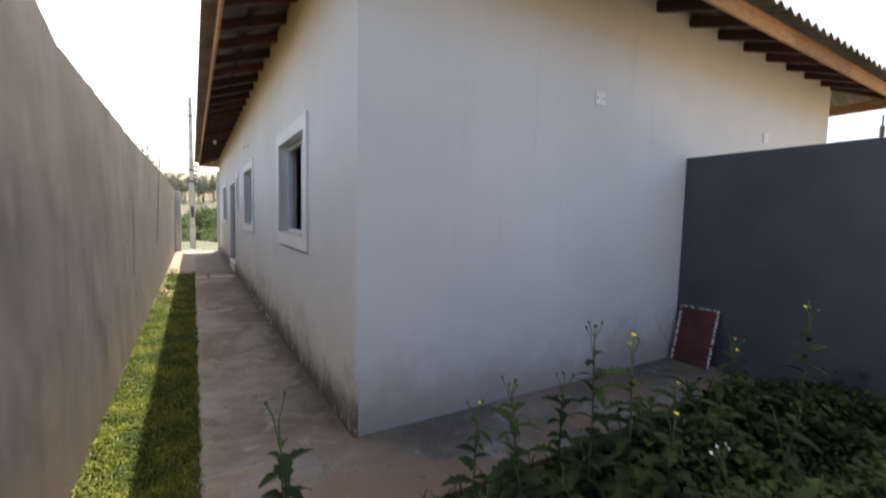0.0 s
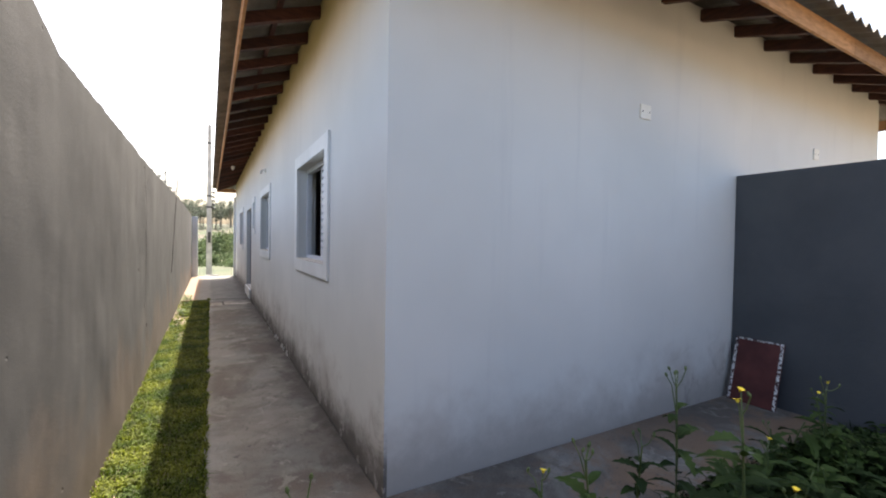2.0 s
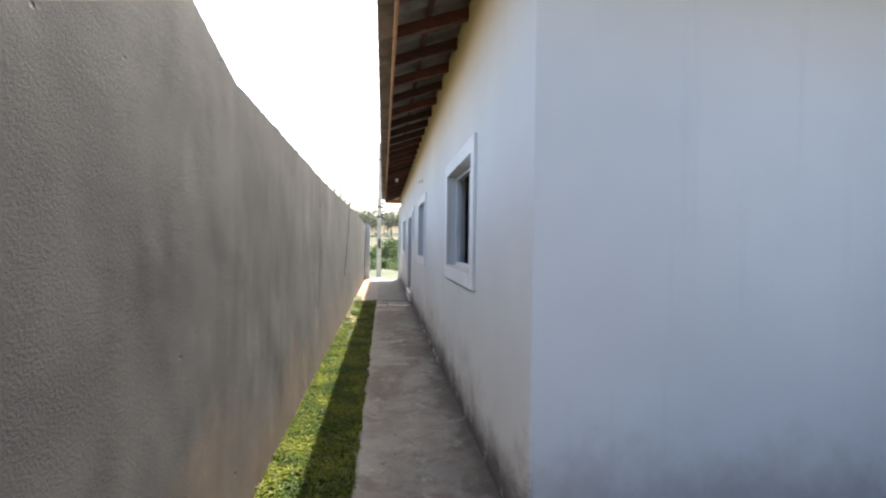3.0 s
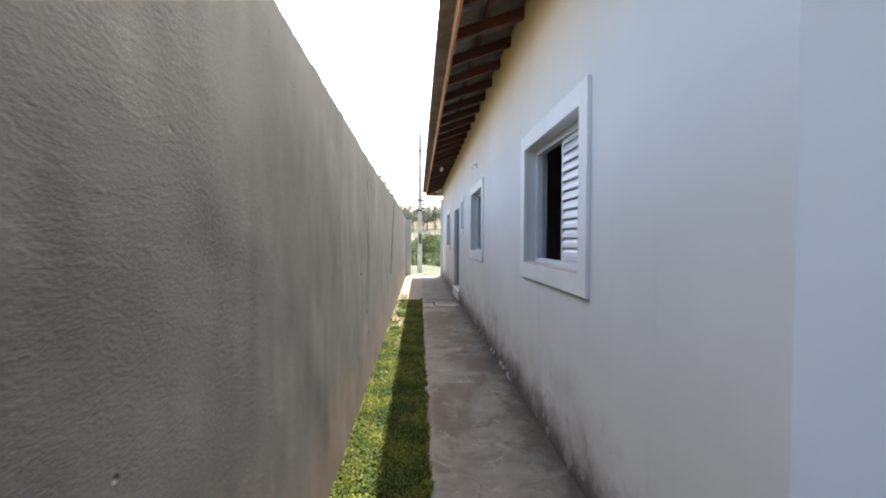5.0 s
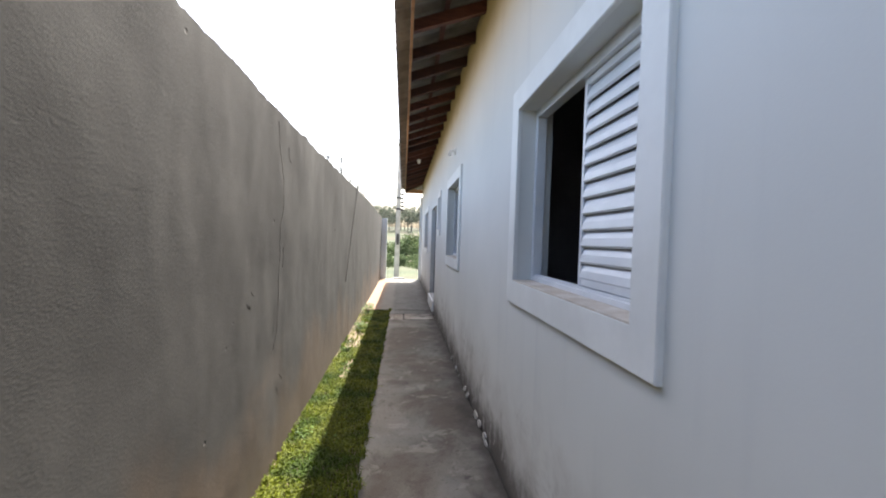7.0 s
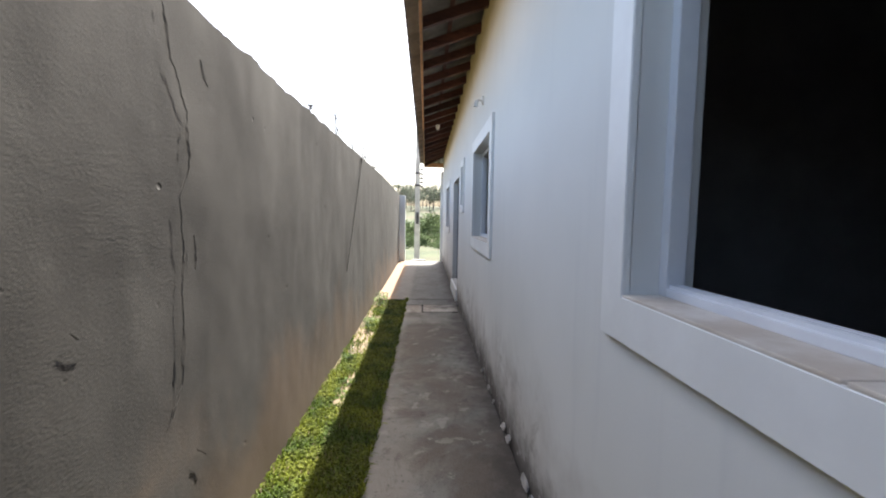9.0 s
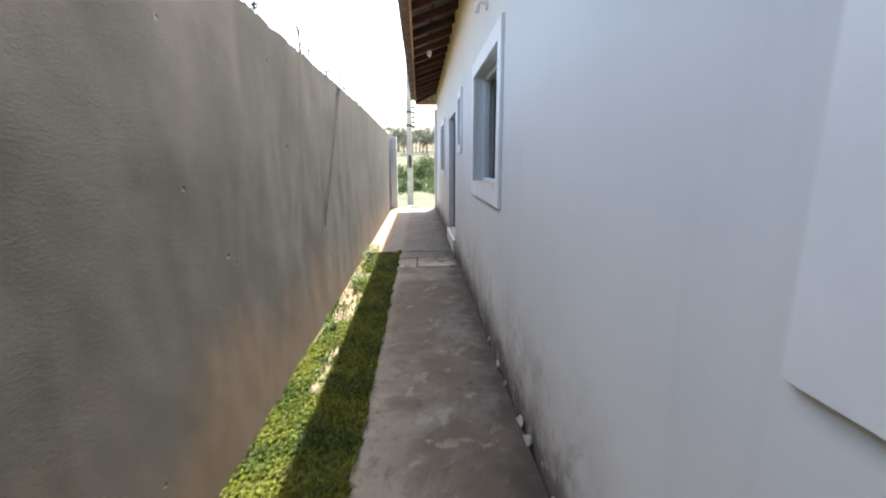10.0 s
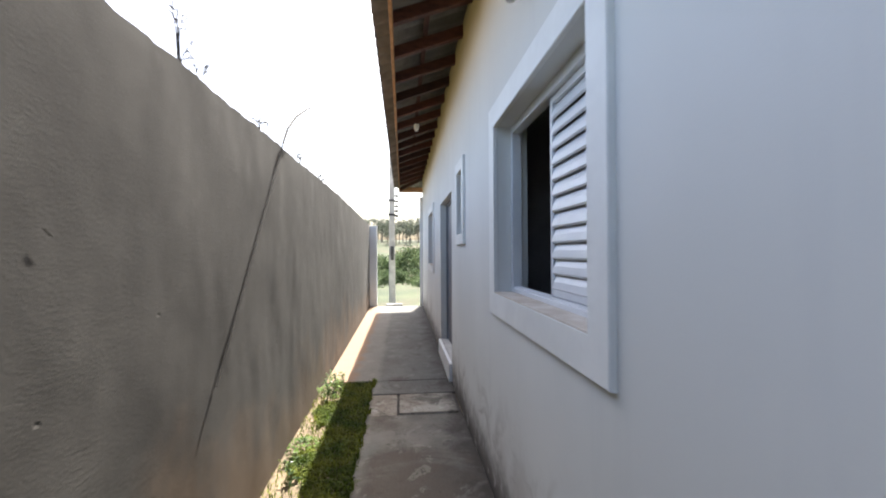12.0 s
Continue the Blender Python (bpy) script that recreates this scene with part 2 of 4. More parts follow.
# ---- builders ----
def box(bm, x0, x1, y0, y1, z0, z1, bev=0.0):
    vs = bmesh.ops.create_cube(bm, size=1.0)["verts"]
    for v in vs:
        v.co = Vector(((x0 + x1) / 2 + v.co.x * (x1 - x0), (y0 + y1) / 2 + v.co.y * (y1 - y0), (z0 + z1) / 2 + v.co.z * (z1 - z0)))
    if bev:
        es = list({e for v in vs for e in v.link_edges})
        bmesh.ops.bevel(bm, geom=es, offset=bev, segments=2, affect="EDGES", profile=0.6)
    return bm


def mesh_of(name, bm, material, smooth=False):
    me = bpy.data.meshes.new(name)
    bm.normal_update()
    bm.to_mesh(me)
    bm.free()
    me.materials.append(material)
    if smooth:
        for f in me.polygons:
            f.use_smooth = True
    return me


def thing(name, bm, material, label="", category="", group="", kind="", smooth=False):
    return tagged(new(name, mesh_of(name, bm, material, smooth)), label, category, group, kind)


def part(name, bm, material, parent, label="", smooth=False):
    ob = new(name, mesh_of(name, bm, material, smooth))
    ob.parent = parent
    return tagged(ob, label)


def quick(name, verts, faces, material, parent=None, label="", category="", group="", kind="", smooth=False):
    me = bpy.data.meshes.new(name)
    me.from_pydata(verts, [], faces)
    me.materials.append(material)
    me.update()
    if smooth:
        me.polygons.foreach_set("use_smooth", [True] * len(me.polygons))
    ob = new(name, me)
    ob.parent = parent
    return tagged(ob, label, category, group, kind)


def boxed(*a, bev=0.0):
    return box(bmesh.new(), *a, bev=bev)


def tube(bm, points, radii, sides=8):
    """A round bar through the points, with a radius at each."""
    rings = []
    for i, p in enumerate(points):
        p = Vector(p)
        d = (Vector(points[min(i + 1, len(points) - 1)]) - Vector(points[max(i - 1, 0)])).normalized()
        q = d.to_track_quat("Z", "Y").to_matrix()
        rings.append([bm.verts.new(p + q @ Vector((math.cos(a) * radii[i], math.sin(a) * radii[i], 0))) for a in (2 * math.pi * k / sides for k in range(sides))])
    for r, s in zip(rings, rings[1:]):
        for k in range(sides):
            bm.faces.new((r[k], r[(k + 1) % sides], s[(k + 1) % sides], s[k]))
    bm.faces.new(rings[0][::-1])
    bm.faces.new(rings[-1])
    return bm


def pierced(x0, x1, y0, y1, z0, z1, holes):
    """A wall along y from x0 to x1 thick, with openings (ya, yb, za, zb) right through it."""
    ys = sorted({y0, y1, *(h[0] for h in holes), *(h[1] for h in holes)})
    zs = sorted({z0, z1, *(h[2] for h in holes), *(h[3] for h in holes)})
    bm = bmesh.new()
    vert = {}

    def v(x, y, z):
        return vert.setdefault((x, y, z), bm.verts.new((x, y, z)) if (x, y, z) not in vert else None)

    def solid(i, j):
        if i < 0 or j < 0 or i >= len(ys) - 1 or j >= len(zs) - 1:
            return False
        cy, cz = (ys[i] + ys[i + 1]) / 2, (zs[j] + zs[j + 1]) / 2
        return not any(h[0] < cy < h[1] and h[2] < cz < h[3] for h in holes)

    for i in range(len(ys) - 1):
        for j in range(len(zs) - 1):
            if not solid(i, j):
                continue
            a, b, c, d = ys[i], ys[i + 1], zs[j], zs[j + 1]
            bm.faces.new((v(x0, a, c), v(x0, a, d), v(x0, b, d), v(x0, b, c)))
            bm.faces.new((v(x1, a, c), v(x1, b, c), v(x1, b, d), v(x1, a, d)))
            if not solid(i - 1, j):
                bm.faces.new((v(x0, a, c), v(x1, a, c), v(x1, a, d), v(x0, a, d)))
            if not solid(i + 1, j):
                bm.faces.new((v(x0, b, c), v(x0, b, d), v(x1, b, d), v(x1, b, c)))
            if not solid(i, j - 1):
                bm.faces.new((v(x0, a, c), v(x0, b, c), v(x1, b, c), v(x1, a, c)))
            if not solid(i, j + 1):
                bm.faces.new((v(x0, a, d), v(x1, a, d), v(x1, b, d), v(x0, b, d)))
    return bm


# ---- plan ----
WX, EX = 0.955, 7.90          # house, long walls
SY, NY = 2.70, 17.55          # house, end walls
WT = 0.175                     # wall thickness
TOP = 3.41                    # wall head
LX = -0.43                    # boundary wall face
LEND = 17.65                  # end of the boundary wall
TRIMW = 0.125
WIN_W, WIN_H = 1.45, 1.187
WIN_Z = 1.058
WIN_Y = (3.923, 7.588, 13.60)
SMALL_Y, SMALL_W, SMALL_Z = 10.12, 0.52, 1.48
DOOR_Y0, DOOR_Y1, DOOR_Z0, DOOR_Z1 = 11.12, 12.46, 0.20, 2.08


# ---- house ----
holes = [(y + TRIMW, y + WIN_W - TRIMW, WIN_Z + TRIMW, WIN_Z + WIN_H - TRIMW) for y in WIN_Y]
holes.append((SMALL_Y + 0.1, SMALL_Y + SMALL_W - 0.1, SMALL_Z + 0.1, 2.145))
holes.append((DOOR_Y0, DOOR_Y1, DOOR_Z0, DOOR_Z1))
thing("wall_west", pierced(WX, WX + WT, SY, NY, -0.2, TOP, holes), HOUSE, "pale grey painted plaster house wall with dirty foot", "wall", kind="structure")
thing("wall_south", boxed(WX + WT, EX - WT, SY, SY + WT, -0.2, TOP), HOUSE, "pale grey painted plaster gable-end house wall", "wall", kind="structure")
thing("wall_north", boxed(WX + WT, EX - WT, NY - WT, NY, -0.2, TOP), HOUSE, "pale grey painted plaster house end wall", "wall", kind="structure")
thing("wall_east", boxed(EX - WT, EX, SY, NY, -0.2, TOP), HOUSE, "pale grey painted plaster far house wall", "wall", kind="structure")
thing("wall_inner", boxed(4.2, 4.32, SY + WT, NY - WT, 0.1, 2.9), ROOM, "bare dark inner partition wall of the house", "wall", kind="structure")
for y in (6.4, 9.6, 13.0):
    thing("wall_inner", boxed(WX + WT, 4.2, y, y + 0.12, 0.1, 2.9), ROOM, "bare dark inner partition wall of the house", "wall", kind="structure")
# unseen ceiling, added to stop light leaking in under the roof sheets
thing("ceiling", boxed(WX + WT, EX - WT, SY + WT, NY - WT, 2.9, 2.96), ROOM, "added unseen ceiling keeping roof light out of the rooms", "ceiling", kind="structure")
thing("floor", boxed(WX + WT, EX - WT, SY + WT, NY - WT, 0.05, 0.19), ROOM, "bare inner floor of the house", "floor", kind="structure")


def slat_bm(y0, y1):
    """One louvre blade: a tilted, slightly arched strip."""
    bm = bmesh.new()
    prof = [(-0.004, -0.036), (-0.010, -0.028), (-0.004, 0.0), (0.008, 0.026), (0.016, 0.036), (0.019, 0.034), (0.012, 0.022), (0.001, -0.004), (-0.004, -0.028)]
    a = [bm.verts.new((x, y0, z)) for x, z in prof]
    b = [bm.verts.new((x, y1, z)) for x, z in prof]
    n = len(prof)
    for k in range(n):
        bm.faces.new((a[k], b[k], b[(k + 1) % n], a[(k + 1) % n]))
    bm.faces.new(a[::-1])
    bm.faces.new(b)
    return bm


def surround(w, h, t, proud=0.021):
    """Four mitred boards round an opening."""
    out = []
    o = [(0, 0), (w, 0), (w, h), (0, h)]
    i = [(t, t), (w - t, t), (w - t, h - t), (t, h - t)]
    for k in range(4):
        k2 = (k + 1) % 4
        bm = bmesh.new()
        ring = [o[k], o[k2], i[k2], i[k]]
        f = [bm.verts.new((-proud, y, z)) for y, z in ring]
        r = [bm.verts.new((0.003, y, z)) for y, z in ring]
        bm.faces.new(f[::-1])
        bm.faces.new(r)
        for j in range(4):
            bm.faces.new((f[j], f[(j + 1) % 4], r[(j + 1) % 4], r[j]))
        bmesh.ops.recalc_face_normals(bm, faces=bm.faces)
        bmesh.ops.bevel(bm, geom=[e for e in bm.edges if all(v.co.x < -0.01 for v in e.verts) and min(abs(e.verts[0].co.y - e.verts[1].co.y), abs(e.verts[0].co.z - e.verts[1].co.z)) < 0.001], offset=0.003, segments=2, affect="EDGES")
        out.append(bm)
    return out


def louvre_window(name, label):
    w = tagged(new(name), label, "window", "louvred windows", "structure")
    t, W, H = TRIMW, WIN_W, WIN_H
    for bm in surround(W, H, t):
        part("trim_board", bm, TRIM, w)
    part("sill", boxed(-0.019, 0.172, t, W / 2 - 0.002, t - 0.002, t + 0.006, bev=0.003), SILL, w, "dusty beige stone sill")
    part("sill", boxed(-0.019, 0.172, W / 2 + 0.002, W - t, t - 0.002, t + 0.006, bev=0.003), SILL, w, "dusty beige stone sill")
    fx0, fx1 = 0.080, 0.132
    fr = part("window_frame", boxed(fx0, fx1, W - t - 0.035, W - t, t + 0.006, H - t, bev=0.003), ALU, w, "white aluminium sliding frame")
    for a in ((fx0, fx1, t, t + 0.035, t + 0.006, H - t), (fx0, fx1, t + 0.035, W - t - 0.035, t + 0.006, t + 0.028), (fx0, fx1, t + 0.035, W - t - 0.035, H - t - 0.045, H - t)):
        part("frame_rail", boxed(*a, bev=0.003), ALU, fr)
    for x in (0.090, 0.106, 0.120):
        part("track", boxed(x, x + 0.004, t + 0.035, W - t - 0.035, t + 0.028, t + 0.038), ALU, fr)
    # louvred leaf, slid over the near half
    y0, y1 = t + 0.035, t + 0.62
    z0, z1 = t + 0.040, H - t - 0.047
    leaf = part("louvre_leaf", boxed(0.101, 0.125, y1 - 0.022, y1, z0, z1, bev=0.003), ALU, w, "white louvred sliding shutter leaf")
    part("stile", boxed(0.101, 0.125, y0, y0 + 0.022, z0, z1, bev=0.003), ALU, leaf)
    part("bottom_rail", boxed(0.103, 0.123, y0 + 0.022, y1 - 0.022, z0, z0 + 0.030, bev=0.003), ALU, leaf)
    part("top_rail", boxed(0.103, 0.123, y0 + 0.022, y1 - 0.022, z1 - 0.030, z1, bev=0.003), ALU, leaf)
    me = mesh_of("slat", slat_bm(y0 + 0.022, y1 - 0.022), ALU)
    n = 12
    pitch = (z1 - z0 - 0.06) / n
    for k in range(n):
        s = new("slat", me)
        s.parent = leaf
        s.location = (0.109, 0, z0 + 0.03 + pitch * (k + 0.5))
    return w


win = louvre_window("window_1", "white half-open louvred window with a wide white surround")
win.matrix_basis = pose(WX, WIN_Y[0], WIN_Z)
for k, y in enumerate(WIN_Y[1:]):
    c = copy_thing(win, pose(WX, y, WIN_Z))
    c.name = "window_%d" % (k + 2)

# small high window
small = tagged(new("window_4"), "small white bathroom window with a white surround", "window", kind="structure")
sw, sh = SMALL_W, 2.245 - SMALL_Z
for bm in surround(sw, sh, 0.1):
    part("trim_board", bm, TRIM, small)
for a in ((0.08, 0.14, 0.1, 0.13, 0.1, sh - 0.1), (0.08, 0.14, sw - 0.13, sw - 0.1, 0.1, sh - 0.1), (0.08, 0.14, 0.13, sw - 0.13, 0.1, 0.13), (0.08, 0.14, 0.13, sw - 0.13, sh - 0.13, sh - 0.1)):
    part("window_frame", boxed(*a, bev=0.003), ALU, small)
glass, gnt, gb = mat("obscure_glass", 0.25)
gb.inputs["Base Color"].default_value = (0.75, 0.80, 0.80, 1)
gb.inputs["Transmission Weight"].default_value = 0.9
bump(gnt, gb, noise_of(gnt, coord(gnt), 90, 2), 0.5, 0.004)
part("pane", boxed(0.105, 0.110, 0.13, sw - 0.13, 0.13, sh - 0.13), glass, small, "obscure glass pane")
small.matrix_basis = pose(WX, SMALL_Y, SMALL_Z)

# side door in its recess
door = tagged(new("door_1"), "closed grey painted metal side door in a recess", "door", kind="structure")
part("leaf", boxed(WX + 0.10, WX + 0.14, DOOR_Y0 + 0.04, DOOR_Y1 - 0.04, DOOR_Z0 + 0.005, DOOR_Z1 - 0.04, bev=0.004), DOORM, door)
for a in ((DOOR_Y0, DOOR_Y0 + 0.04, DOOR_Z0, DOOR_Z1), (DOOR_Y1 - 0.04, DOOR_Y1, DOOR_Z0, DOOR_Z1), (DOOR_Y0 + 0.04, DOOR_Y1 - 0.04, DOOR_Z1 - 0.04, DOOR_Z1)):
    part("door_frame", boxed(WX + 0.08, WX + 0.148, *a, bev=0.004), DOORM, door)
part("door_handle", tube(bmesh.new(), [(WX + 0.10, DOOR_Y0 + 0.12, 1.2), (WX + 0.05, DOOR_Y0 + 0.12, 1.2), (WX + 0.045, DOOR_Y0 + 0.22, 1.2)], [0.009, 0.009, 0.008]), DARKM, door, "dark metal lever handle")
thing("doorstep", boxed(WX - 0.035, WX + 0.15, DOOR_Y0 + 0.002, DOOR_Y1 - 0.002, 0.0, DOOR_Z0 - 0.002, bev=0.008), TRIM, "whitish worn concrete doorstep at the side door", "step", kind="structure")

# ---- roof ----
K = 0.36
OVER, FAS = 0.755, 0.62       # sheet edge and fascia, out from the walls
SHEET_Z = 3.475               # sheet level above the wall face
ex0, ex1, ey0, ey1 = WX - OVER, EX + OVER, SY - OVER, NY + OVER
roof = tagged(new("roof"), "hipped corrugated fibre-cement roof on dark wooden rafters", "roof", kind="structure")
EZ = SHEET_Z - K * OVER
HALF = (ex1 - ex0) / 2


def sheet(side, u0, u1, lift):
    """One corrugated sheet of a slope, from eave to hip or ridge, between u0 and u1 along the eave."""
    length = (ey1 - ey0) if side in "we" else (ex1 - ex0)
    n = max(2, round((u1 - u0) / (0.177 / 8)))
    verts, faces = [], []
    for i in range(n + 1):
        u = u0 + (u1 - u0) * i / n
        top = max(0.01, min(u, length - u, HALF))
        wob = 0.026 * math.sin(2 * math.pi * u / 0.177) + lift
        for s in (0.0, top):
            for d in (0.0, -0.007):
                z = EZ + K * s + wob + d
                if side == "w":
                    verts.append((ex0 + s, ey0 + u, z))
                elif side == "e":
                    verts.append((ex1 - s, ey0 + u, z))
                elif side == "s":
                    verts.append((ex0 + u, ey0 + s, z))
                else:
                    verts.append((ex0 + u, ey1 - s, z))
    for i in range(n):
        a, b = 4 * i, 4 * i + 4
        faces += [(a, a + 2, b + 2, b), (a + 1, b + 1, b + 3, a + 3), (a, b, b + 1, a + 1)]
    faces += [(0, 1, 3, 2), (4 * n, 4 * n + 2, 4 * n + 3, 4 * n + 1)]
    return quick("roof_sheet", verts, faces, SHEET, roof, smooth=False)


for side in "wesn":
    length = (ey1 - ey0) if side in "we" else (ex1 - ex0)
    m = round(length / 1.06)
    for i in range(m):
        sheet(side, length * i / m, min(length, length * (i + 1) / m + 0.05), 0.005 * (i % 2))


def rafter(p, q, w=0.055, h=0.10, name="rafter", material=RAFTER):
    """A board on edge whose underside runs from p to q."""
    p, q = Vector(p), Vector(q)
    d = q - p
    side = Vector((-d.y, d.x, 0)).normalized() * (w / 2)
    up = Vector((0, 0, h))
    bm = bmesh.new()
    vs = [bm.verts.new(c) for c in (p - side, p + side, p + side + up, p - side + up, q - side, q + side, q + side + up, q - side + up)]
    for f in ((0, 1, 2, 3), (7, 6, 5, 4), (0, 4, 5, 1), (1, 5, 6, 2), (2, 6, 7, 3), (3, 7, 4, 0)):
        bm.faces.new([vs[k] for k in f])
    bmesh.ops.recalc_face_normals(bm, faces=bm.faces)
    bmesh.ops.bevel(bm, geom=list(bm.edges), offset=0.004, segments=1, affect="EDGES")
    return part(name, bm, material, roof)


RZ = 3.295              # underside of the rafters over the wall face
IN = 0.9
y = SY + 0.02
while y < NY:
    rafter((WX - FAS + 0.025, y, RZ - K * (FAS - 0.025)), (WX + IN, y, RZ + K * IN))
    y += 0.535
x = WX + 0.17
while x < EX:
    rafter((x, SY - FAS + 0.025, RZ - K * (FAS - 0.025)), (x, SY + IN, RZ + K * IN))
    x += 0.535
for cx, cy, sx, sy in ((WX, SY, 1, 1), (EX, SY, -1, 1), (WX, NY, 1, -1)):
    rafter((cx - sx * (FAS - 0.03), cy - sy * (FAS - 0.03), RZ - K * (FAS - 0.03)), (cx + sx * IN, cy + sy * IN, RZ + K * IN), 0.06, 0.10, "hip_rafter")
for k in range(2):
    rafter((WX + 0.4 + k, NY + FAS - 0.03, RZ - K * (FAS - 0.03)), (WX + 0.4 + k, NY - IN, RZ + K * IN))
for off in (0.33,):
    zb = RZ + 0.10 - K * off + 0.004
    part("batten", boxed(WX - off - 0.02, WX - off + 0.02, SY - off, NY + off, zb, zb + 0.035, bev=0.003), RAFTER, roof)
    part("batten", boxed(WX - off + 0.024, EX + off, SY - off - 0.02, SY - off + 0.02, zb, zb + 0.035, bev=0.003), RAFTER, roof)
# boards along the eaves
FZ0 = RZ - K * FAS - 0.02
cuts = [SY - FAS, 5.4, 8.9, 12.3, 15.2, NY + FAS]
for a, b in zip(cuts, cuts[1:]):
    part("fascia_board", boxed(WX - FAS - 0.002, WX - FAS + 0.022, a + 0.002, b, FZ0, FZ0 + 0.145, bev=0.003), FASCIA, roof, "orange-brown wooden eaves board")
cuts = [WX - FAS + 0.026, 3.5, 5.0, 6.4, EX + FAS]
for a, b in zip(cuts, cuts[1:]):
    part("fascia_board", boxed(a, b - 0.002, SY - FAS - 0.002, SY - FAS + 0.022, FZ0, FZ0 + 0.145, bev=0.003), FASCIA, roof, "orange-brown wooden eaves board")
part("fascia_board", boxed(WX - FAS + 0.026, EX + FAS, NY + FAS - 0.022, NY + FAS, FZ0, FZ0 + 0.145, bev=0.003), FASCIA, roof, "orange-brown wooden eaves board")
part("fascia_board", boxed(EX + FAS - 0.022, EX + FAS, SY - FAS + 0.03, NY + FAS - 0.03, FZ0, FZ0 + 0.145, bev=0.003), FASCIA, roof, "orange-brown wooden eaves board")


# ---- boundary wall ----
def wall_top(y):
    rise = min(1.6, max(0.0, 2.95 - y))
    run = 2.07 + 0.0095 * min(y, 12.5) - 0.012 * max(0.0, y - 12.5) + 0.055 * min(1.0, max(0.0, (6.0 - y) / 3.0))
    rough = 0.010 * noise.noise((y * 2.3, 0, 0)) + 0.014 * noise.noise((y * 6, 3, 0)) + 0.010 * noise.noise((y * 23, 7, 0))
    return run + 0.30 * rise + rough


def wall_dx(y, z):
    return 0.010 * noise.noise((y * 0.8, z * 0.9, 1)) + 0.005 * noise.noise((y * 3.1, z * 2.4, 5)) + 0.003 * noise.noise((y * 9, z * 7, 2))


def boundary():
    ya, yb = -4.0, LEND
    n, m = 640, 26
    verts, faces = [], []
    for i in range(n + 1):
        y = ya + (yb - ya) * i / n
        t = wall_top(y)
        for j in range(m + 1):
            z = -0.3 + (t + 0.3) * j / m
            dx = wall_dx(y, z)
            verts.append((LX + dx, y, z))
        verts.append((LX + wall_dx(y, t), y, t))
        verts.append((LX - 0.14, y, t - 0.006))
        verts.append((LX - 0.14, y, -0.3))
    r = m + 4
    for i in range(n):
        a, b = i * r, (i + 1) * r
        for j in range(r):
            k = (j + 1) % r
            if j != m:
                faces.append((a + j, b + j, b + k, a + k))
    faces.append(tuple(range(r)))
    faces.append(tuple(n * r + k for k in range(r))[::-1])
    return quick("wall_boundary", verts, faces, RENDER, None, "rough grey-brown cement-rendered boundary wall with cracks", "wall", kind="structure")


bwall = boundary()
bwall.data.polygons.foreach_set("use_smooth", [k % 29 < 26 for k in range(640 * 29)] + [False, False])

thing("wall_grey", boxed(4.41, 4.56, -4.0, SY - 0.003, -0.3, 2.036, bev=0.006), GREY, "dark blue-grey painted yard wall beside the house", "wall", kind="structure")
# out of sight: back wall added to close the yard
thing("wall_back", boxed(-0.58, 4.56, -4.15, -4.004, -0.3, 2.1), RENDER, "added unseen cement-rendered wall closing the yard", "wall", kind="structure")

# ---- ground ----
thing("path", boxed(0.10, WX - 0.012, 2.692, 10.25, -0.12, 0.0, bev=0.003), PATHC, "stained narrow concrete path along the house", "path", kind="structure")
thing("apron", boxed(0.10, 4.40, 1.95, 2.69, -0.12, 0.0, bev=0.003), PATHC, "soil-stained concrete apron behind the house", "path", kind="structure")
thing("slab", boxed(LX + 0.015, WX - 0.006, 11.24, 17.70, -0.2, 0.004, bev=0.01), SLABC, "smooth grey concrete slab", "path", kind="structure")
thing("path_end", boxed(0.10, WX - 0.006, 10.81, 11.236, -0.12, 0.0, bev=0.008), SLABC, "grey concrete path joint", "path", kind="structure")
thing("path_patch", boxed(0.10, 0.365, 10.26, 10.805, -0.12, -0.004, bev=0.012), LID, "pale broken concrete patch in the path", "path", kind="structure")
thing("drain_cover", boxed(0.388, WX - 0.045, 10.285, 10.775, -0.06, 0.006, bev=0.008), LID, "pale stained concrete inspection cover in the path", "cover", kind="structure")
thing("drain_rim", boxed(0.366, WX - 0.012, 10.252, 10.808, -0.2, -0.02), CRACK, "dark joint round the inspection cover", "trim", kind="structure")


def land(x, y):
    """Height of the ground; a valley and a far hill beyond the street."""
    if y < 17.6:
        return -0.035
    pts = [(17.6, -0.16), (21.5, -0.20), (21.6, -0.22), (28, -0.32), (34, -0.6), (50, -1.2), (80, -2.4), (110, -1.0), (150, 4.0), (200, 7.0), (500, 14.0), (3000, 15.0)]
    for (a, za), (b, zb) in zip(pts, pts[1:]):
        if y <= b:
            return za + (zb - za) * (y - a) / (b - a)
    return 15.0


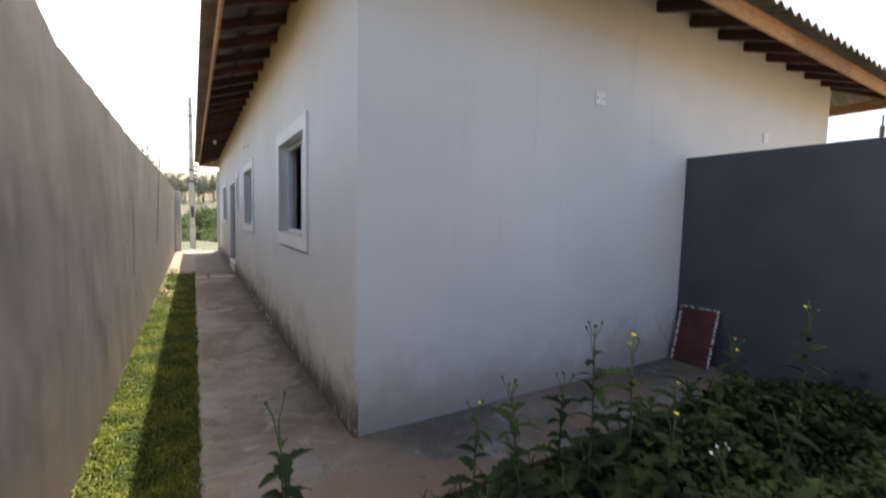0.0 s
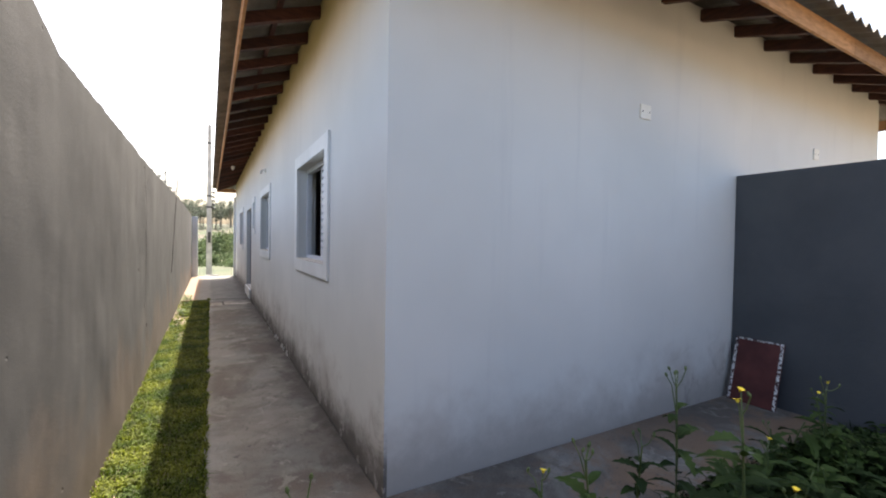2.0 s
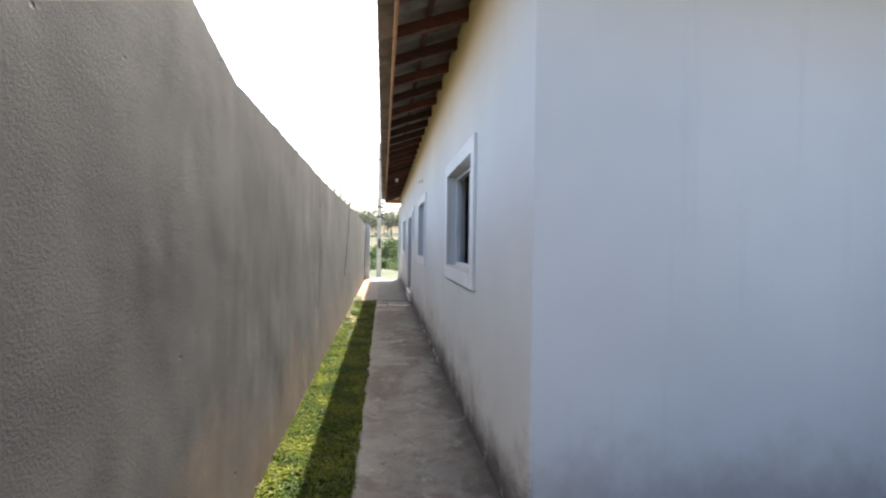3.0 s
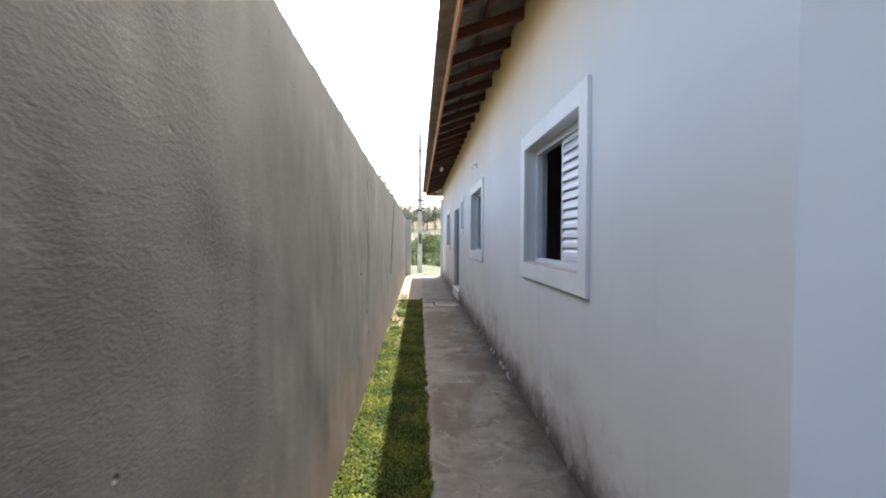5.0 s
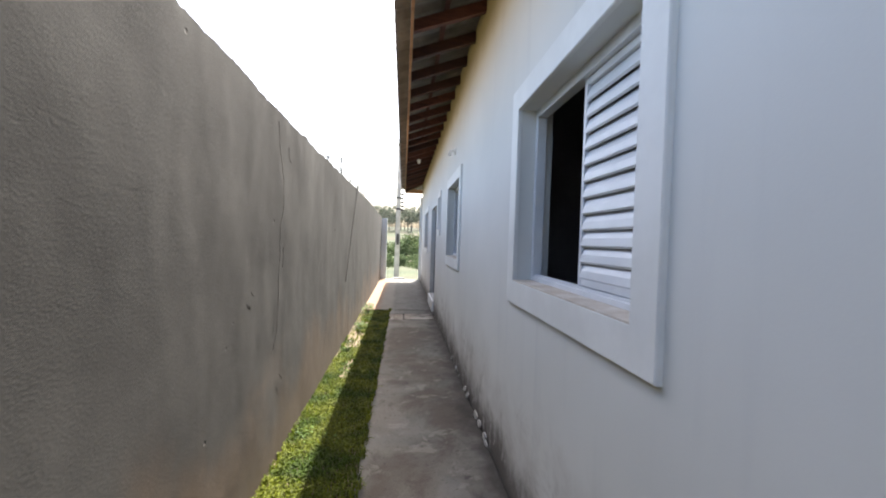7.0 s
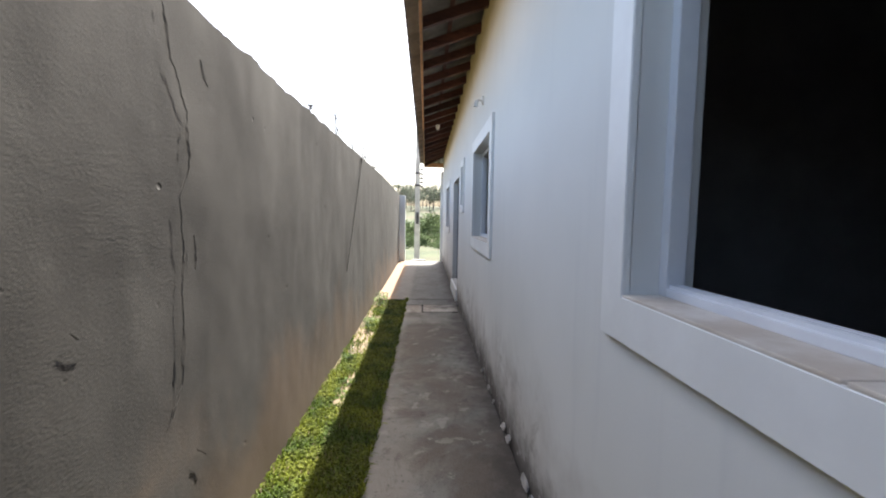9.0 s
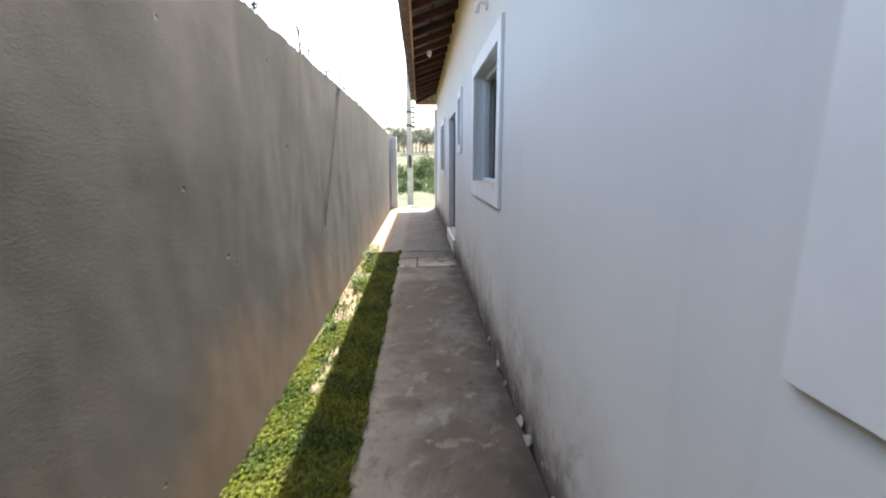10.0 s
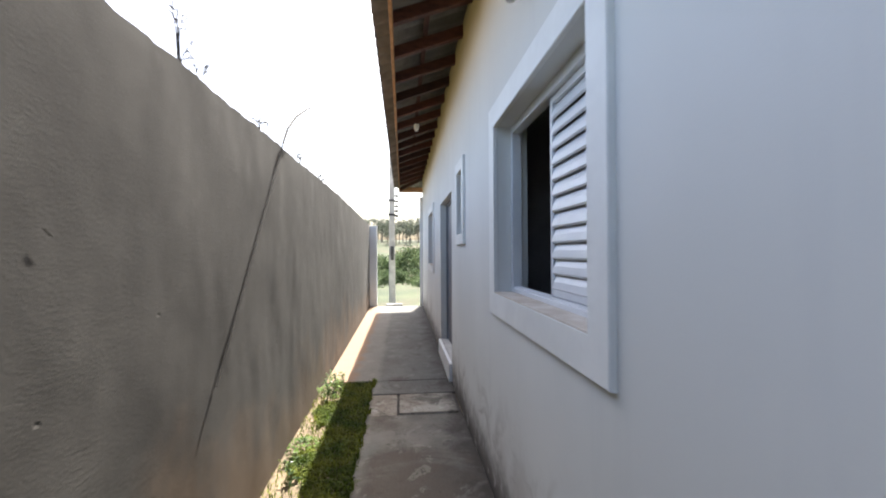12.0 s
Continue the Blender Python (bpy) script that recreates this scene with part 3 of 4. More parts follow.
def ground():
    xs = [-3000, -600, -200, -90, -50, -25, -12, -6, -3, -1, LX - 0.1, 0.10, 0.6, 1.0, 2, 3, 4.4, 6, 9, 14, 26, 50, 90, 200, 600, 3000]
    ys = [-3000, -400, -60, -20, -8, -4.1, -2, 0, 1, 1.95, 3, 6, 9, 11.4, 14, 17.59, 17.61, 19, 20.5, 21.5, 21.6, 24, 28, 31, 34, 38, 44, 50, 58, 66, 80, 95, 110, 130, 150, 175, 200, 300, 500, 3000]
    verts = [(x, y, land(x, y) + (0.1 * noise.noise((x * 0.05, y * 0.05, 0)) * min(1, max(0, (y - 30) / 30)))) for y in ys for x in xs]
    w = len(xs)
    faces = [(j * w + i, j * w + i + 1, (j + 1) * w + i + 1, (j + 1) * w + i) for j in range(len(ys) - 1) for i in range(w - 1)]
    m, nt, b = mat("earth_and_meadow", 0.95)
    p = coord(nt)
    yy = axis(nt, "Y")
    soil = blend(nt, span(nt, noise_of(nt, p, 4.0, 5, 0.6), 0.35, 0.7), (0.112, 0.083, 0.053), (0.235, 0.175, 0.113))
    grassy = blend(nt, span(nt, noise_of(nt, p, 0.35, 5, 0.65), 0.35, 0.65), (0.016, 0.028, 0.006), (0.036, 0.046, 0.012))
    grassy = blend(nt, span(nt, noise_of(nt, p, 0.12, 4, 0.6), 0.47, 0.58, 0, 0.8), grassy, (0.052, 0.038, 0.022))
    # unseen ground south of y -0.5 stays warm soil, bouncing light onto wall_south
    yard = maths(nt, "MULTIPLY", span(nt, yy, 1.9, 2.0, 1.0, 0.0), maths(nt, "MULTIPLY", span(nt, axis(nt, "X"), 0.7, 0.9), span(nt, yy, -0.5, 0.0)))
    soil = blend(nt, yard, soil, (0.04, 0.05, 0.02))
    nt.links.new(blend(nt, span(nt, yy, 17.7, 17.8), soil, grassy), b.inputs["Base Color"])
    bump(nt, b, noise_of(nt, p, 25, 5, 0.7), 0.8, 0.02)
    return quick("ground", verts, faces, m, None, "bare soil and meadow reaching to a far hill", "ground", kind="structure", smooth=True)


ground()
# ---- street and distance ----
thing("gate_post", boxed(LX - 0.02, -0.24, LEND + 0.02, LEND + 0.20, -0.25, 2.10, bev=0.015), TRIM, "pale rendered gate post at the boundary wall's end", "post", kind="structure")
thing("corner_post", boxed(WX - 0.075, WX + 0.10, NY + 0.01, NY + 0.13, -0.25, 2.85, bev=0.01), TRIM, "white painted post at the house corner", "post", kind="structure")
thing("gate_sill", boxed(-0.02, 0.42, 17.95, 18.25, -0.2, 0.01, bev=0.015), SLABC, "low grey concrete sill at the gateway", "kerb", kind="structure")
TRACK = plain("pale_dirt_track", (0.20, 0.12, 0.08), (0.28, 0.18, 0.12), 0.95, 0.6)
quick("dirt_track", [(-80, 49, -1.0), (80, 49, -1.0), (80, 55, -1.25), (-80, 55, -1.25)], [(0, 1, 2, 3)], TRACK, None, "pale dirt track across the meadow", "road", kind="structure")

# distance haze is mixed into both foliage colours as a paler tone
LEAF_FAR = leafy("hazed_far_foliage", (0.075, 0.11, 0.045), (0.13, 0.165, 0.075), 0.8, 0.2)
LEAF_HILL = leafy("hazed_hill_foliage", (0.10, 0.115, 0.085), (0.15, 0.165, 0.12), 0.8, 0.2)
BARK = plain("grey_bark", (0.13, 0.11, 0.09), (0.24, 0.21, 0.18), 0.9, 6.0, 0, 0.6)


def cloud_of_leaves(rng, centres, count, size):
    """Small leaf quads scattered through a set of clumps (centre, radius)."""
    verts, faces = [], []
    for c, r in centres:
        for _ in range(count):
            d = rng.normal(0, 0.5, 3)
            d *= min(1.0, 1.1 / (np.linalg.norm(d) + 1e-6))
            p = np.array(c) + d * np.array((r, r, r * 0.75))
            a = rng.normal(0, 1, 3)
            a /= np.linalg.norm(a)
            b = np.cross(a, rng.normal(0, 1, 3))
            b /= np.linalg.norm(b) + 1e-6
            s = size * rng.uniform(0.6, 1.4)
            k = len(verts)
            verts += [tuple(p - a * s), tuple(p + b * s * 0.5), tuple(p + a * s), tuple(p - b * s * 0.5)]
            faces.append((k, k + 1, k + 2, k + 3))
    return verts, faces


def tree(x, y, height, spread, seed, material, label, bare=0.55, group="hill trees"):
    rng = np.random.default_rng(seed)
    z = land(x, y) - 0.3
    root = tagged(new("tree"), label, "tree", group)
    root.location = (x, y, z)
    bm = bmesh.new()
    bend = [(rng.normal(0, 0.02) * height, rng.normal(0, 0.02) * height) for _ in range(6)]
    pts = [(bend[k][0] * k / 5, bend[k][1] * k / 5, height * 0.95 * k / 5) for k in range(6)]
    tube(bm, pts, [height * 0.018 * (1 - 0.15 * k) for k in range(6)], 7)
    clumps = []
    for k in range(int(7 + 6 * (1 - bare))):
        h = height * rng.uniform(bare, 1.0)
        a = rng.uniform(0, 6.28)
        r = spread * rng.uniform(0.35, 1.0) * (1.15 - 0.5 * (h / height))
        tip = (math.cos(a) * r, math.sin(a) * r, h)
        tube(bm, [(0, 0, h - r * 0.5), (tip[0] * 0.5, tip[1] * 0.5, h - r * 0.2), tip], [height * 0.007, height * 0.005, height * 0.003], 5)
        clumps.append((tip, spread * rng.uniform(0.30, 0.55)))
    clumps.append(((0, 0, height * 0.97), spread * 0.4))
    part("trunk", bm, BARK, root)
    v, f = cloud_of_leaves(rng, clumps, 24 if y > 140 else 150, spread * (0.11 if y > 140 else 0.065))
    quick("crown", v, f, material, root)
    return root


R = random.Random(4)
for k in range(85):
    tree(R.uniform(-17, 13), R.uniform(148, 185), R.uniform(4.5, 9.5), R.uniform(1.6, 2.8), 100 + k, LEAF_HILL, "tall thin pine with a sparse crown on the hill", 0.6)
for k in range(34):
    yy = R.uniform(62, 100)
    tree(R.uniform(-0.16, 0.13) * yy, yy, R.uniform(2.4, 3.7), R.uniform(2.0, 3.0), 200 + k, LEAF_FAR, "dense round green tree in the valley", 0.25, "valley trees")
for k in range(34):
    yy = R.uniform(27, 50)
    tree(R.uniform(-0.12, 0.10) * yy, yy, R.uniform(0.5, 1.1), R.uniform(0.5, 0.9), 300 + k, LEAF_FAR, "low green shrub in the meadow", 0.2, "meadow shrubs")

# service pole with its fittings and wires
pole = tagged(new("utility_pole"), "slim tapered concrete utility pole with dark brackets", "utility pole")
PX, PY = 0.10, 19.8
pole.location = (PX, PY, -0.25)
bm = bmesh.new()
for z, w in ((0, 0.105), (6.1, 0.062)):
    for sx, sy in ((-1, -1), (1, -1), (1, 1), (-1, 1)):
        bm.verts.new((sx * w, sy * w * 0.8, z))
bm.verts.ensure_lookup_table()
for f in ((3, 2, 1, 0), (4, 5, 6, 7), (0, 1, 5, 4), (1, 2, 6, 5), (2, 3, 7, 6), (3, 0, 4, 7)):
    bm.faces.new([bm.verts[k] for k in f])
bmesh.ops.bevel(bm, geom=list(bm.edges), offset=0.012, segments=2, affect="EDGES")
part("shaft", bm, POLE, pole)
for z, h, w in ((2.80, 0.07, 0.105), (3.25, 0.06, 0.10), (5.35, 0.05, 0.085)):
    part("band", boxed(-w, w, -w * 0.85, w * 0.85, z, z + h, bev=0.01), DARKM, pole, "dark metal band")
part("meter_box", boxed(-0.04, 0.06, -0.16, -0.09, 1.42, 1.85, bev=0.01), DARKM, pole, "narrow dark box on the pole")
for z in (2.80, 2.95, 3.10, 3.25, 3.42):
    part("insulator", tube(bmesh.new(), [(0.08, -0.05, z), (0.14, -0.05, z), (0.15, -0.05, z), (0.21, -0.05, z)], [0.012, 0.045, 0.045, 0.03]), DARKM, pole, "dark insulator spool")
part("bracket", tube(bmesh.new(), [(-0.34, 0, 5.62), (-0.2, 0, 5.60), (0, 0, 5.55)], [0.012, 0.015, 0.015]), DARKM, pole, "thin metal bracket arm")
part("bracket", tube(bmesh.new(), [(0, 0.0, 5.2), (0.2, 0, 5.3), (0.26, 0, 5.42)], [0.014, 0.012, 0.012]), DARKM, pole, "thin metal bracket arm")


def wire(p, q, sag, r=0.007):
    p, q = Vector(p), Vector(q)
    pts = [p.lerp(q, k / 14) - Vector((0, 0, sag * 4 * (k / 14) * (1 - k / 14))) for k in range(15)]
    return thing("power_cable", tube(bmesh.new(), pts, [r] * 15, 5), DARKM, "thin black overhead cable at the utility pole", "cable", "overhead cables")


wire((PX, PY, 3.25), (-26, 22, 4.6), 0.5)
wire((PX, PY, 3.35), (-26, 22, 3.9), 0.6)
wire((PX, PY, 3.45), (24, 21, 3.9), 0.4)

mast = tagged(new("antenna_mast"), "thin dark mast standing beyond the grey wall", "mast")
part("rod", tube(bmesh.new(), [(14.0, 3.62, -0.1), (14.0, 3.62, 4.0)], [0.02, 0.018]), DARKM, mast)
part("spool", tube(bmesh.new(), [(14.0, 3.62, 3.5), (14.0, 3.62, 3.75)], [0.045, 0.045]), DARKM, mast)
part("spool", tube(bmesh.new(), [(14.0, 3.62, 3.05), (14.0, 3.62, 3.2)], [0.04, 0.04]), DARKM, mast)

# ---- fittings on the house ----
PLATE = plain("cream_plastic", (0.82, 0.81, 0.74), (0.88, 0.87, 0.80), 0.5, 8.0)
for x, z, w, h in ((3.07, 2.41, 0.062, 0.055), (6.05, 2.42, 0.065, 0.06)):
    cover = tagged(new("wall_cover"), "pale cream blank cover plate on the house wall", "cover plate", "wall cover plates")
    part("plate", boxed(x - w, x + w, SY - 0.012, SY - 0.001, z - h, z + h, bev=0.004), PLATE, cover)
    for dx in (-0.04, 0.04):
        part("screw", tube(bmesh.new(), [(x + dx, SY - 0.0145, z), (x + dx, SY - 0.011, z)], [0.006, 0.006]), DARKM, cover)
lamp = tagged(new("wall_socket"), "small white lamp socket on a bent bracket under the eaves", "lamp socket")
part("rose", tube(bmesh.new(), [(WX - 0.001, 8.30, 2.53), (WX - 0.018, 8.30, 2.53)], [0.045, 0.04], 14), TRIM, lamp)
part("arm", tube(bmesh.new(), [(WX - 0.015, 8.30, 2.53), (WX - 0.05, 8.30, 2.54), (WX - 0.07, 8.30, 2.52)], [0.012, 0.012, 0.012]), TRIM, lamp)
part("socket", tube(bmesh.new(), [(WX - 0.07, 8.30, 2.53), (WX - 0.075, 8.30, 2.50), (WX - 0.078, 8.30, 2.47)], [0.016, 0.022, 0.020], 12), TRIM, lamp)
lamp2 = tagged(new("eaves_socket"), "small white lamp holder fixed to a rafter", "lamp socket")
part("holder", tube(bmesh.new(), [(0.62, 12.35, 3.17), (0.62, 12.35, 3.11), (0.62, 12.35, 3.08)], [0.04, 0.035, 0.02], 12), TRIM, lamp2)

# flakes of plaster fallen from the foot of the wall
FLAKE = plain("broken_plaster", (0.30, 0.29, 0.27), (0.48, 0.47, 0.45), 0.9, 14.0, 0, 0.5)
R = random.Random(9)
for k in range(11):
    y = R.uniform(5.6, 7.9)
    L, H = R.uniform(0.02, 0.09), R.uniform(0.015, 0.055)
    n = 7
    ring = [(y + L * math.cos(2 * math.pi * i / n) * R.uniform(0.6, 1.0), 0.002 + H / 2 + H / 2 * math.sin(2 * math.pi * i / n) * R.uniform(0.7, 1.0)) for i in range(n)]
    bm = bmesh.new()
    a = [bm.verts.new((WX - 0.030 + zz * 0.25, yy, zz)) for yy, zz in ring]
    b = [bm.verts.new((WX - 0.020 + zz * 0.25, yy, zz)) for yy, zz in ring]
    bm.faces.new(a)
    bm.faces.new(b[::-1])
    for i in range(n):
        bm.faces.new((a[i], b[i], b[(i + 1) % n], a[(i + 1) % n]))
    bmesh.ops.recalc_face_normals(bm, faces=bm.faces)
    thing("plaster_flake", bm, FLAKE, "broken pale plaster flake leaning at the wall foot", "rubble", "plaster flakes")

# ---- cracks and vine on the boundary wall ----
R = random.Random(21)


def crack(points, width, parent):
    """A ragged dark split in the render, opening and closing along its run."""
    fine = []
    for (ya, za), (yb, zb) in zip(points, points[1:]):
        n = max(4, int(math.hypot(yb - ya, zb - za) / 0.008))
        fine += [(ya + (yb - ya) * i / n, za + (zb - za) * i / n) for i in range(n)]
    last = len(fine) - 1
    verts, faces = [], []
    for i, (y, z) in enumerate(fine):
        y += 0.013 * noise.noise((z * 11, 3, y)) + 0.007 * noise.noise((z * 40, 8, 0))
        ends = min(1.0, i / 4, (last - i) / 4)
        w = (0.0018 + width * max(0.0, 0.10 + 1.5 * noise.noise((z * 7, 1, y * 3)) + 0.5 * noise.noise((z * 31, 5, 0)))) * ends + 0.0002
        x = LX + wall_dx(y, z) + 0.007
        verts += [(x, y - w, z), (x + 0.002, y + w * 0.6, z)]
    faces = [(2 * i, 2 * i + 1, 2 * i + 3, 2 * i + 2) for i in range(last)]
    quick("crack", verts, faces, CRACK, parent, "dark split in the render")


crack([(5.55, 2.06), (5.565, 1.99), (5.60, 1.88), (5.67, 1.735), (5.668, 1.54), (5.61, 1.44), (5.63, 1.29), (5.615, 1.11), (5.60, 0.80), (5.57, 0.75), (5.53, 0.70)], 0.014, bwall)
crack([(5.775, 1.95), (5.79, 1.91), (5.82, 1.86)], 0.010, bwall)
crack([(5.70, 1.31), (5.705, 1.25), (5.70, 1.18)], 0.008, bwall)
crack([(5.16, 1.10), (5.18, 1.08), (5.22, 1.073)], 0.006, bwall)
crack([(5.69, 0.52), (5.745, 0.462)], 0.005, bwall)
crack([(7.66, 1.475), (7.69, 1.45)], 0.008, bwall)
vine = tagged(new("dry_vine"), "thin dark dry stem hanging down the boundary wall", "stem")
path = [(LX + 0.026, 8.54, 0.82), (LX + 0.028, 8.70, 1.03), (LX + 0.028, 8.90, 1.28), (LX + 0.028, 9.20, 1.66), (LX + 0.030, 9.50, 2.05), (LX + 0.032, 9.57, 2.17), (LX + 0.03, 9.70, 2.31), (LX + 0.03, 9.95, 2.48), (LX + 0.03, 10.46, 2.73)]
TWIG = plain("dry_dark_stem", (0.02, 0.017, 0.015), (0.04, 0.035, 0.03), 0.9, 20.0)
part("stem", tube(bmesh.new(), path[:6], [0.004, 0.006, 0.0065, 0.0065, 0.006, 0.005], 6), TWIG, vine)
part("tip", tube(bmesh.new(), path[5:], [0.009, 0.010, 0.010, 0.009], 6), TWIG, vine)

# dry stalks rooted in the wall's top
for y0, hh, seed in ((8.38, 0.28, 1), (8.52, 0.17, 2), (9.35, 0.13, 3), (10.4, 0.14, 4), (11.3, 0.12, 5), (7.4, 0.10, 6)):
    Q = random.Random(seed)
    tuft = tagged(new("wall_weed"), "dry thin weed growing from the wall's top", "weed", "weeds on the wall")
    for k in range(5):
        a, b2 = Q.uniform(-0.06, 0.06), Q.uniform(-0.03, 0.03)
        h = hh * Q.uniform(0.5, 1.0)
        base = (LX - 0.05, y0 + Q.uniform(-0.03, 0.03), wall_top(y0) - 0.012)
        pts = [base, (base[0] + b2 * 0.4, base[1] + a * 0.4, base[2] + h * 0.6), (base[0] + b2, base[1] + a, base[2] + h)]
        bm = tube(bmesh.new(), pts, [0.0034, 0.0028, 0.0022], 4)
        for j in range(4):
            t = Q.uniform(0.4, 1)
            p = Vector(pts[1]).lerp(Vector(pts[2]), t)
            e = p + Vector((Q.uniform(-0.03, 0.03), Q.uniform(-0.04, 0.04), Q.uniform(0.0, 0.03)))
            tube(bm, [p, e], [0.002, 0.004], 4)
        part("stalk", bm, TWIG, tuft)

# ---- grass strip ----
GRASS = leafy("lawn_blades", (0.042, 0.071, 0.005), (0.130, 0.148, 0.014), 0.6, 0.5)
WEEDS = leafy("weed_leaves", (0.012, 0.026, 0.006), (0.036, 0.064, 0.013), 0.7, 0.2)
BRIGHT = leafy("fresh_weed_leaves", (0.06, 0.105, 0.016), (0.105, 0.16, 0.03), 0.5, 0.3)


def blades(name, spots, rng, lo, hi, wide, material, label):
    """Bent blades of grass on the given spots (x, y, z)."""
    n = len(spots)
    a = rng.uniform(0, 2 * math.pi, n)
    h = rng.uniform(lo, hi, n)
    lean = rng.uniform(0.3, 1.1, n)
    w = wide * rng.uniform(0.6, 1.3, n)
    d = np.stack((np.cos(a), np.sin(a), np.zeros(n)), 1)
    s = np.stack((-np.sin(a), np.cos(a), np.zeros(n)), 1) * w[:, None]
    up = np.array((0, 0, 1.0))
    mid = spots + d * (h * lean * 0.35)[:, None] + up * (h * 0.65)[:, None]
    tip = spots + d * (h * lean)[:, None] + up * (h * np.maximum(0.35, 1.05 - lean * 0.5))[:, None]
    verts = np.stack((spots - s * 0.6, spots + s * 0.6, mid + s, mid - s, tip), 1).reshape(-1, 3)
    k = np.arange(n) * 5
    faces = [f for i in k.tolist() for f in ((i, i + 1, i + 2, i + 3), (i + 3, i + 2, i + 4))]
    return quick(name, verts.tolist(), faces, material, None, label, "grass", kind="stuff")


rng = np.random.default_rng(5)
N = 62000
sx = rng.uniform(LX + 0.01, 0.17, N)
sy = rng.uniform(0.6, 11.25, N)
keep = []
for x, y in zip(sx, sy):
    edge = 0.115 + 0.04 * noise.noise((y * 5, 0, 2)) + 0.03 * noise.noise((y * 17, 0, 4))
    bare = noise.noise((x * 4, y * 1.3, 3)) + (0.35 if (y > 7.2 and x < -0.20) else -1.0)
    keep.append(x < edge and (bare < 0.18 or rng.random() < 0.10))
keep = np.array(keep)
spots = np.stack((sx, sy, np.where(sx > 0.095, 0.0, -0.034)), 1)[keep]
blades("lawn", spots, rng, 0.030, 0.065, 0.0045, GRASS, "short bright green grass strip beside the path")


# ---- leafy weeds ----
def leaf_mesh(name, length, width, lobes, seed, material):
    """A lobed leaf along +x, arched and folded at its midrib."""
    Q = random.Random(seed)
    n = 10
    verts, faces = [], []
    for i in range(n + 1):
        t = i / n
        x = length * t
        z = length * (0.35 * t - 0.55 * t * t)
        w = width * math.sin(math.pi * min(1, t * 0.9 + 0.08)) ** 0.8 * (0.65 + 0.35 * (i % 2 if lobes else 1)) * Q.uniform(0.85, 1.1)
        if i == n:
            w = 0.002
        verts += [(x, -w, z + w * 0.35), (x, 0, z), (x, w, z + w * 0.35)]
    for i in range(n):
        a = 3 * i
        faces += [(a, a + 1, a + 4, a + 3), (a + 1, a + 2, a + 5, a + 4)]
    me = bpy.data.meshes.new(name)
    me.from_pydata(verts, [], faces)
    me.materials.append(material)
    return me


LEAVES = [leaf_mesh("leaf", L, W, k % 2, k, WEEDS) for k, (L, W) in enumerate(((0.11, 0.022), (0.15, 0.032), (0.09, 0.026), (0.18, 0.04)))]
STEM = plain("weed_stem", (0.06, 0.10, 0.03), (0.11, 0.15, 0.05), 0.6, 12.0)
PETAL = plain("yellow_petals", (0.75, 0.55, 0.02), (0.85, 0.68, 0.05), 0.6, 30.0)
FLUFF = plain("white_seed_fluff", (0.7, 0.7, 0.66), (0.8, 0.8, 0.76), 0.8, 30.0)


def flower_bm(r):
    bm = bmesh.new()
    c = bm.verts.new((0, 0, r * 0.25))
    ring = []
    for k in range(18):
        a = 2 * math.pi * k / 18
        q = r if k % 2 else r * 0.72
        ring.append(bm.verts.new((math.cos(a) * q, math.sin(a) * q, r * (0.35 if k % 2 else 0.2))))
    for k in range(18):
        bm.faces.new((c, ring[k], ring[(k + 1) % 18]))
    tube(bm, [(0, 0, -r * 0.7), (0, 0, -r * 0.2), (0, 0, r * 0.2)], [r * 0.25, r * 0.45, r * 0.4], 8)
    return bm


FLOWER = mesh_of("flower", flower_bm(0.013), PETAL)
SEED = mesh_of("seed_head", flower_bm(0.007), FLUFF)
bud = bmesh.new()
tube(bud, [(0, 0, 0), (0, 0, 0.008), (0, 0, 0.018)], [0.003, 0.006, 0.003], 7)
BUD = mesh_of("bud", bud, STEM)


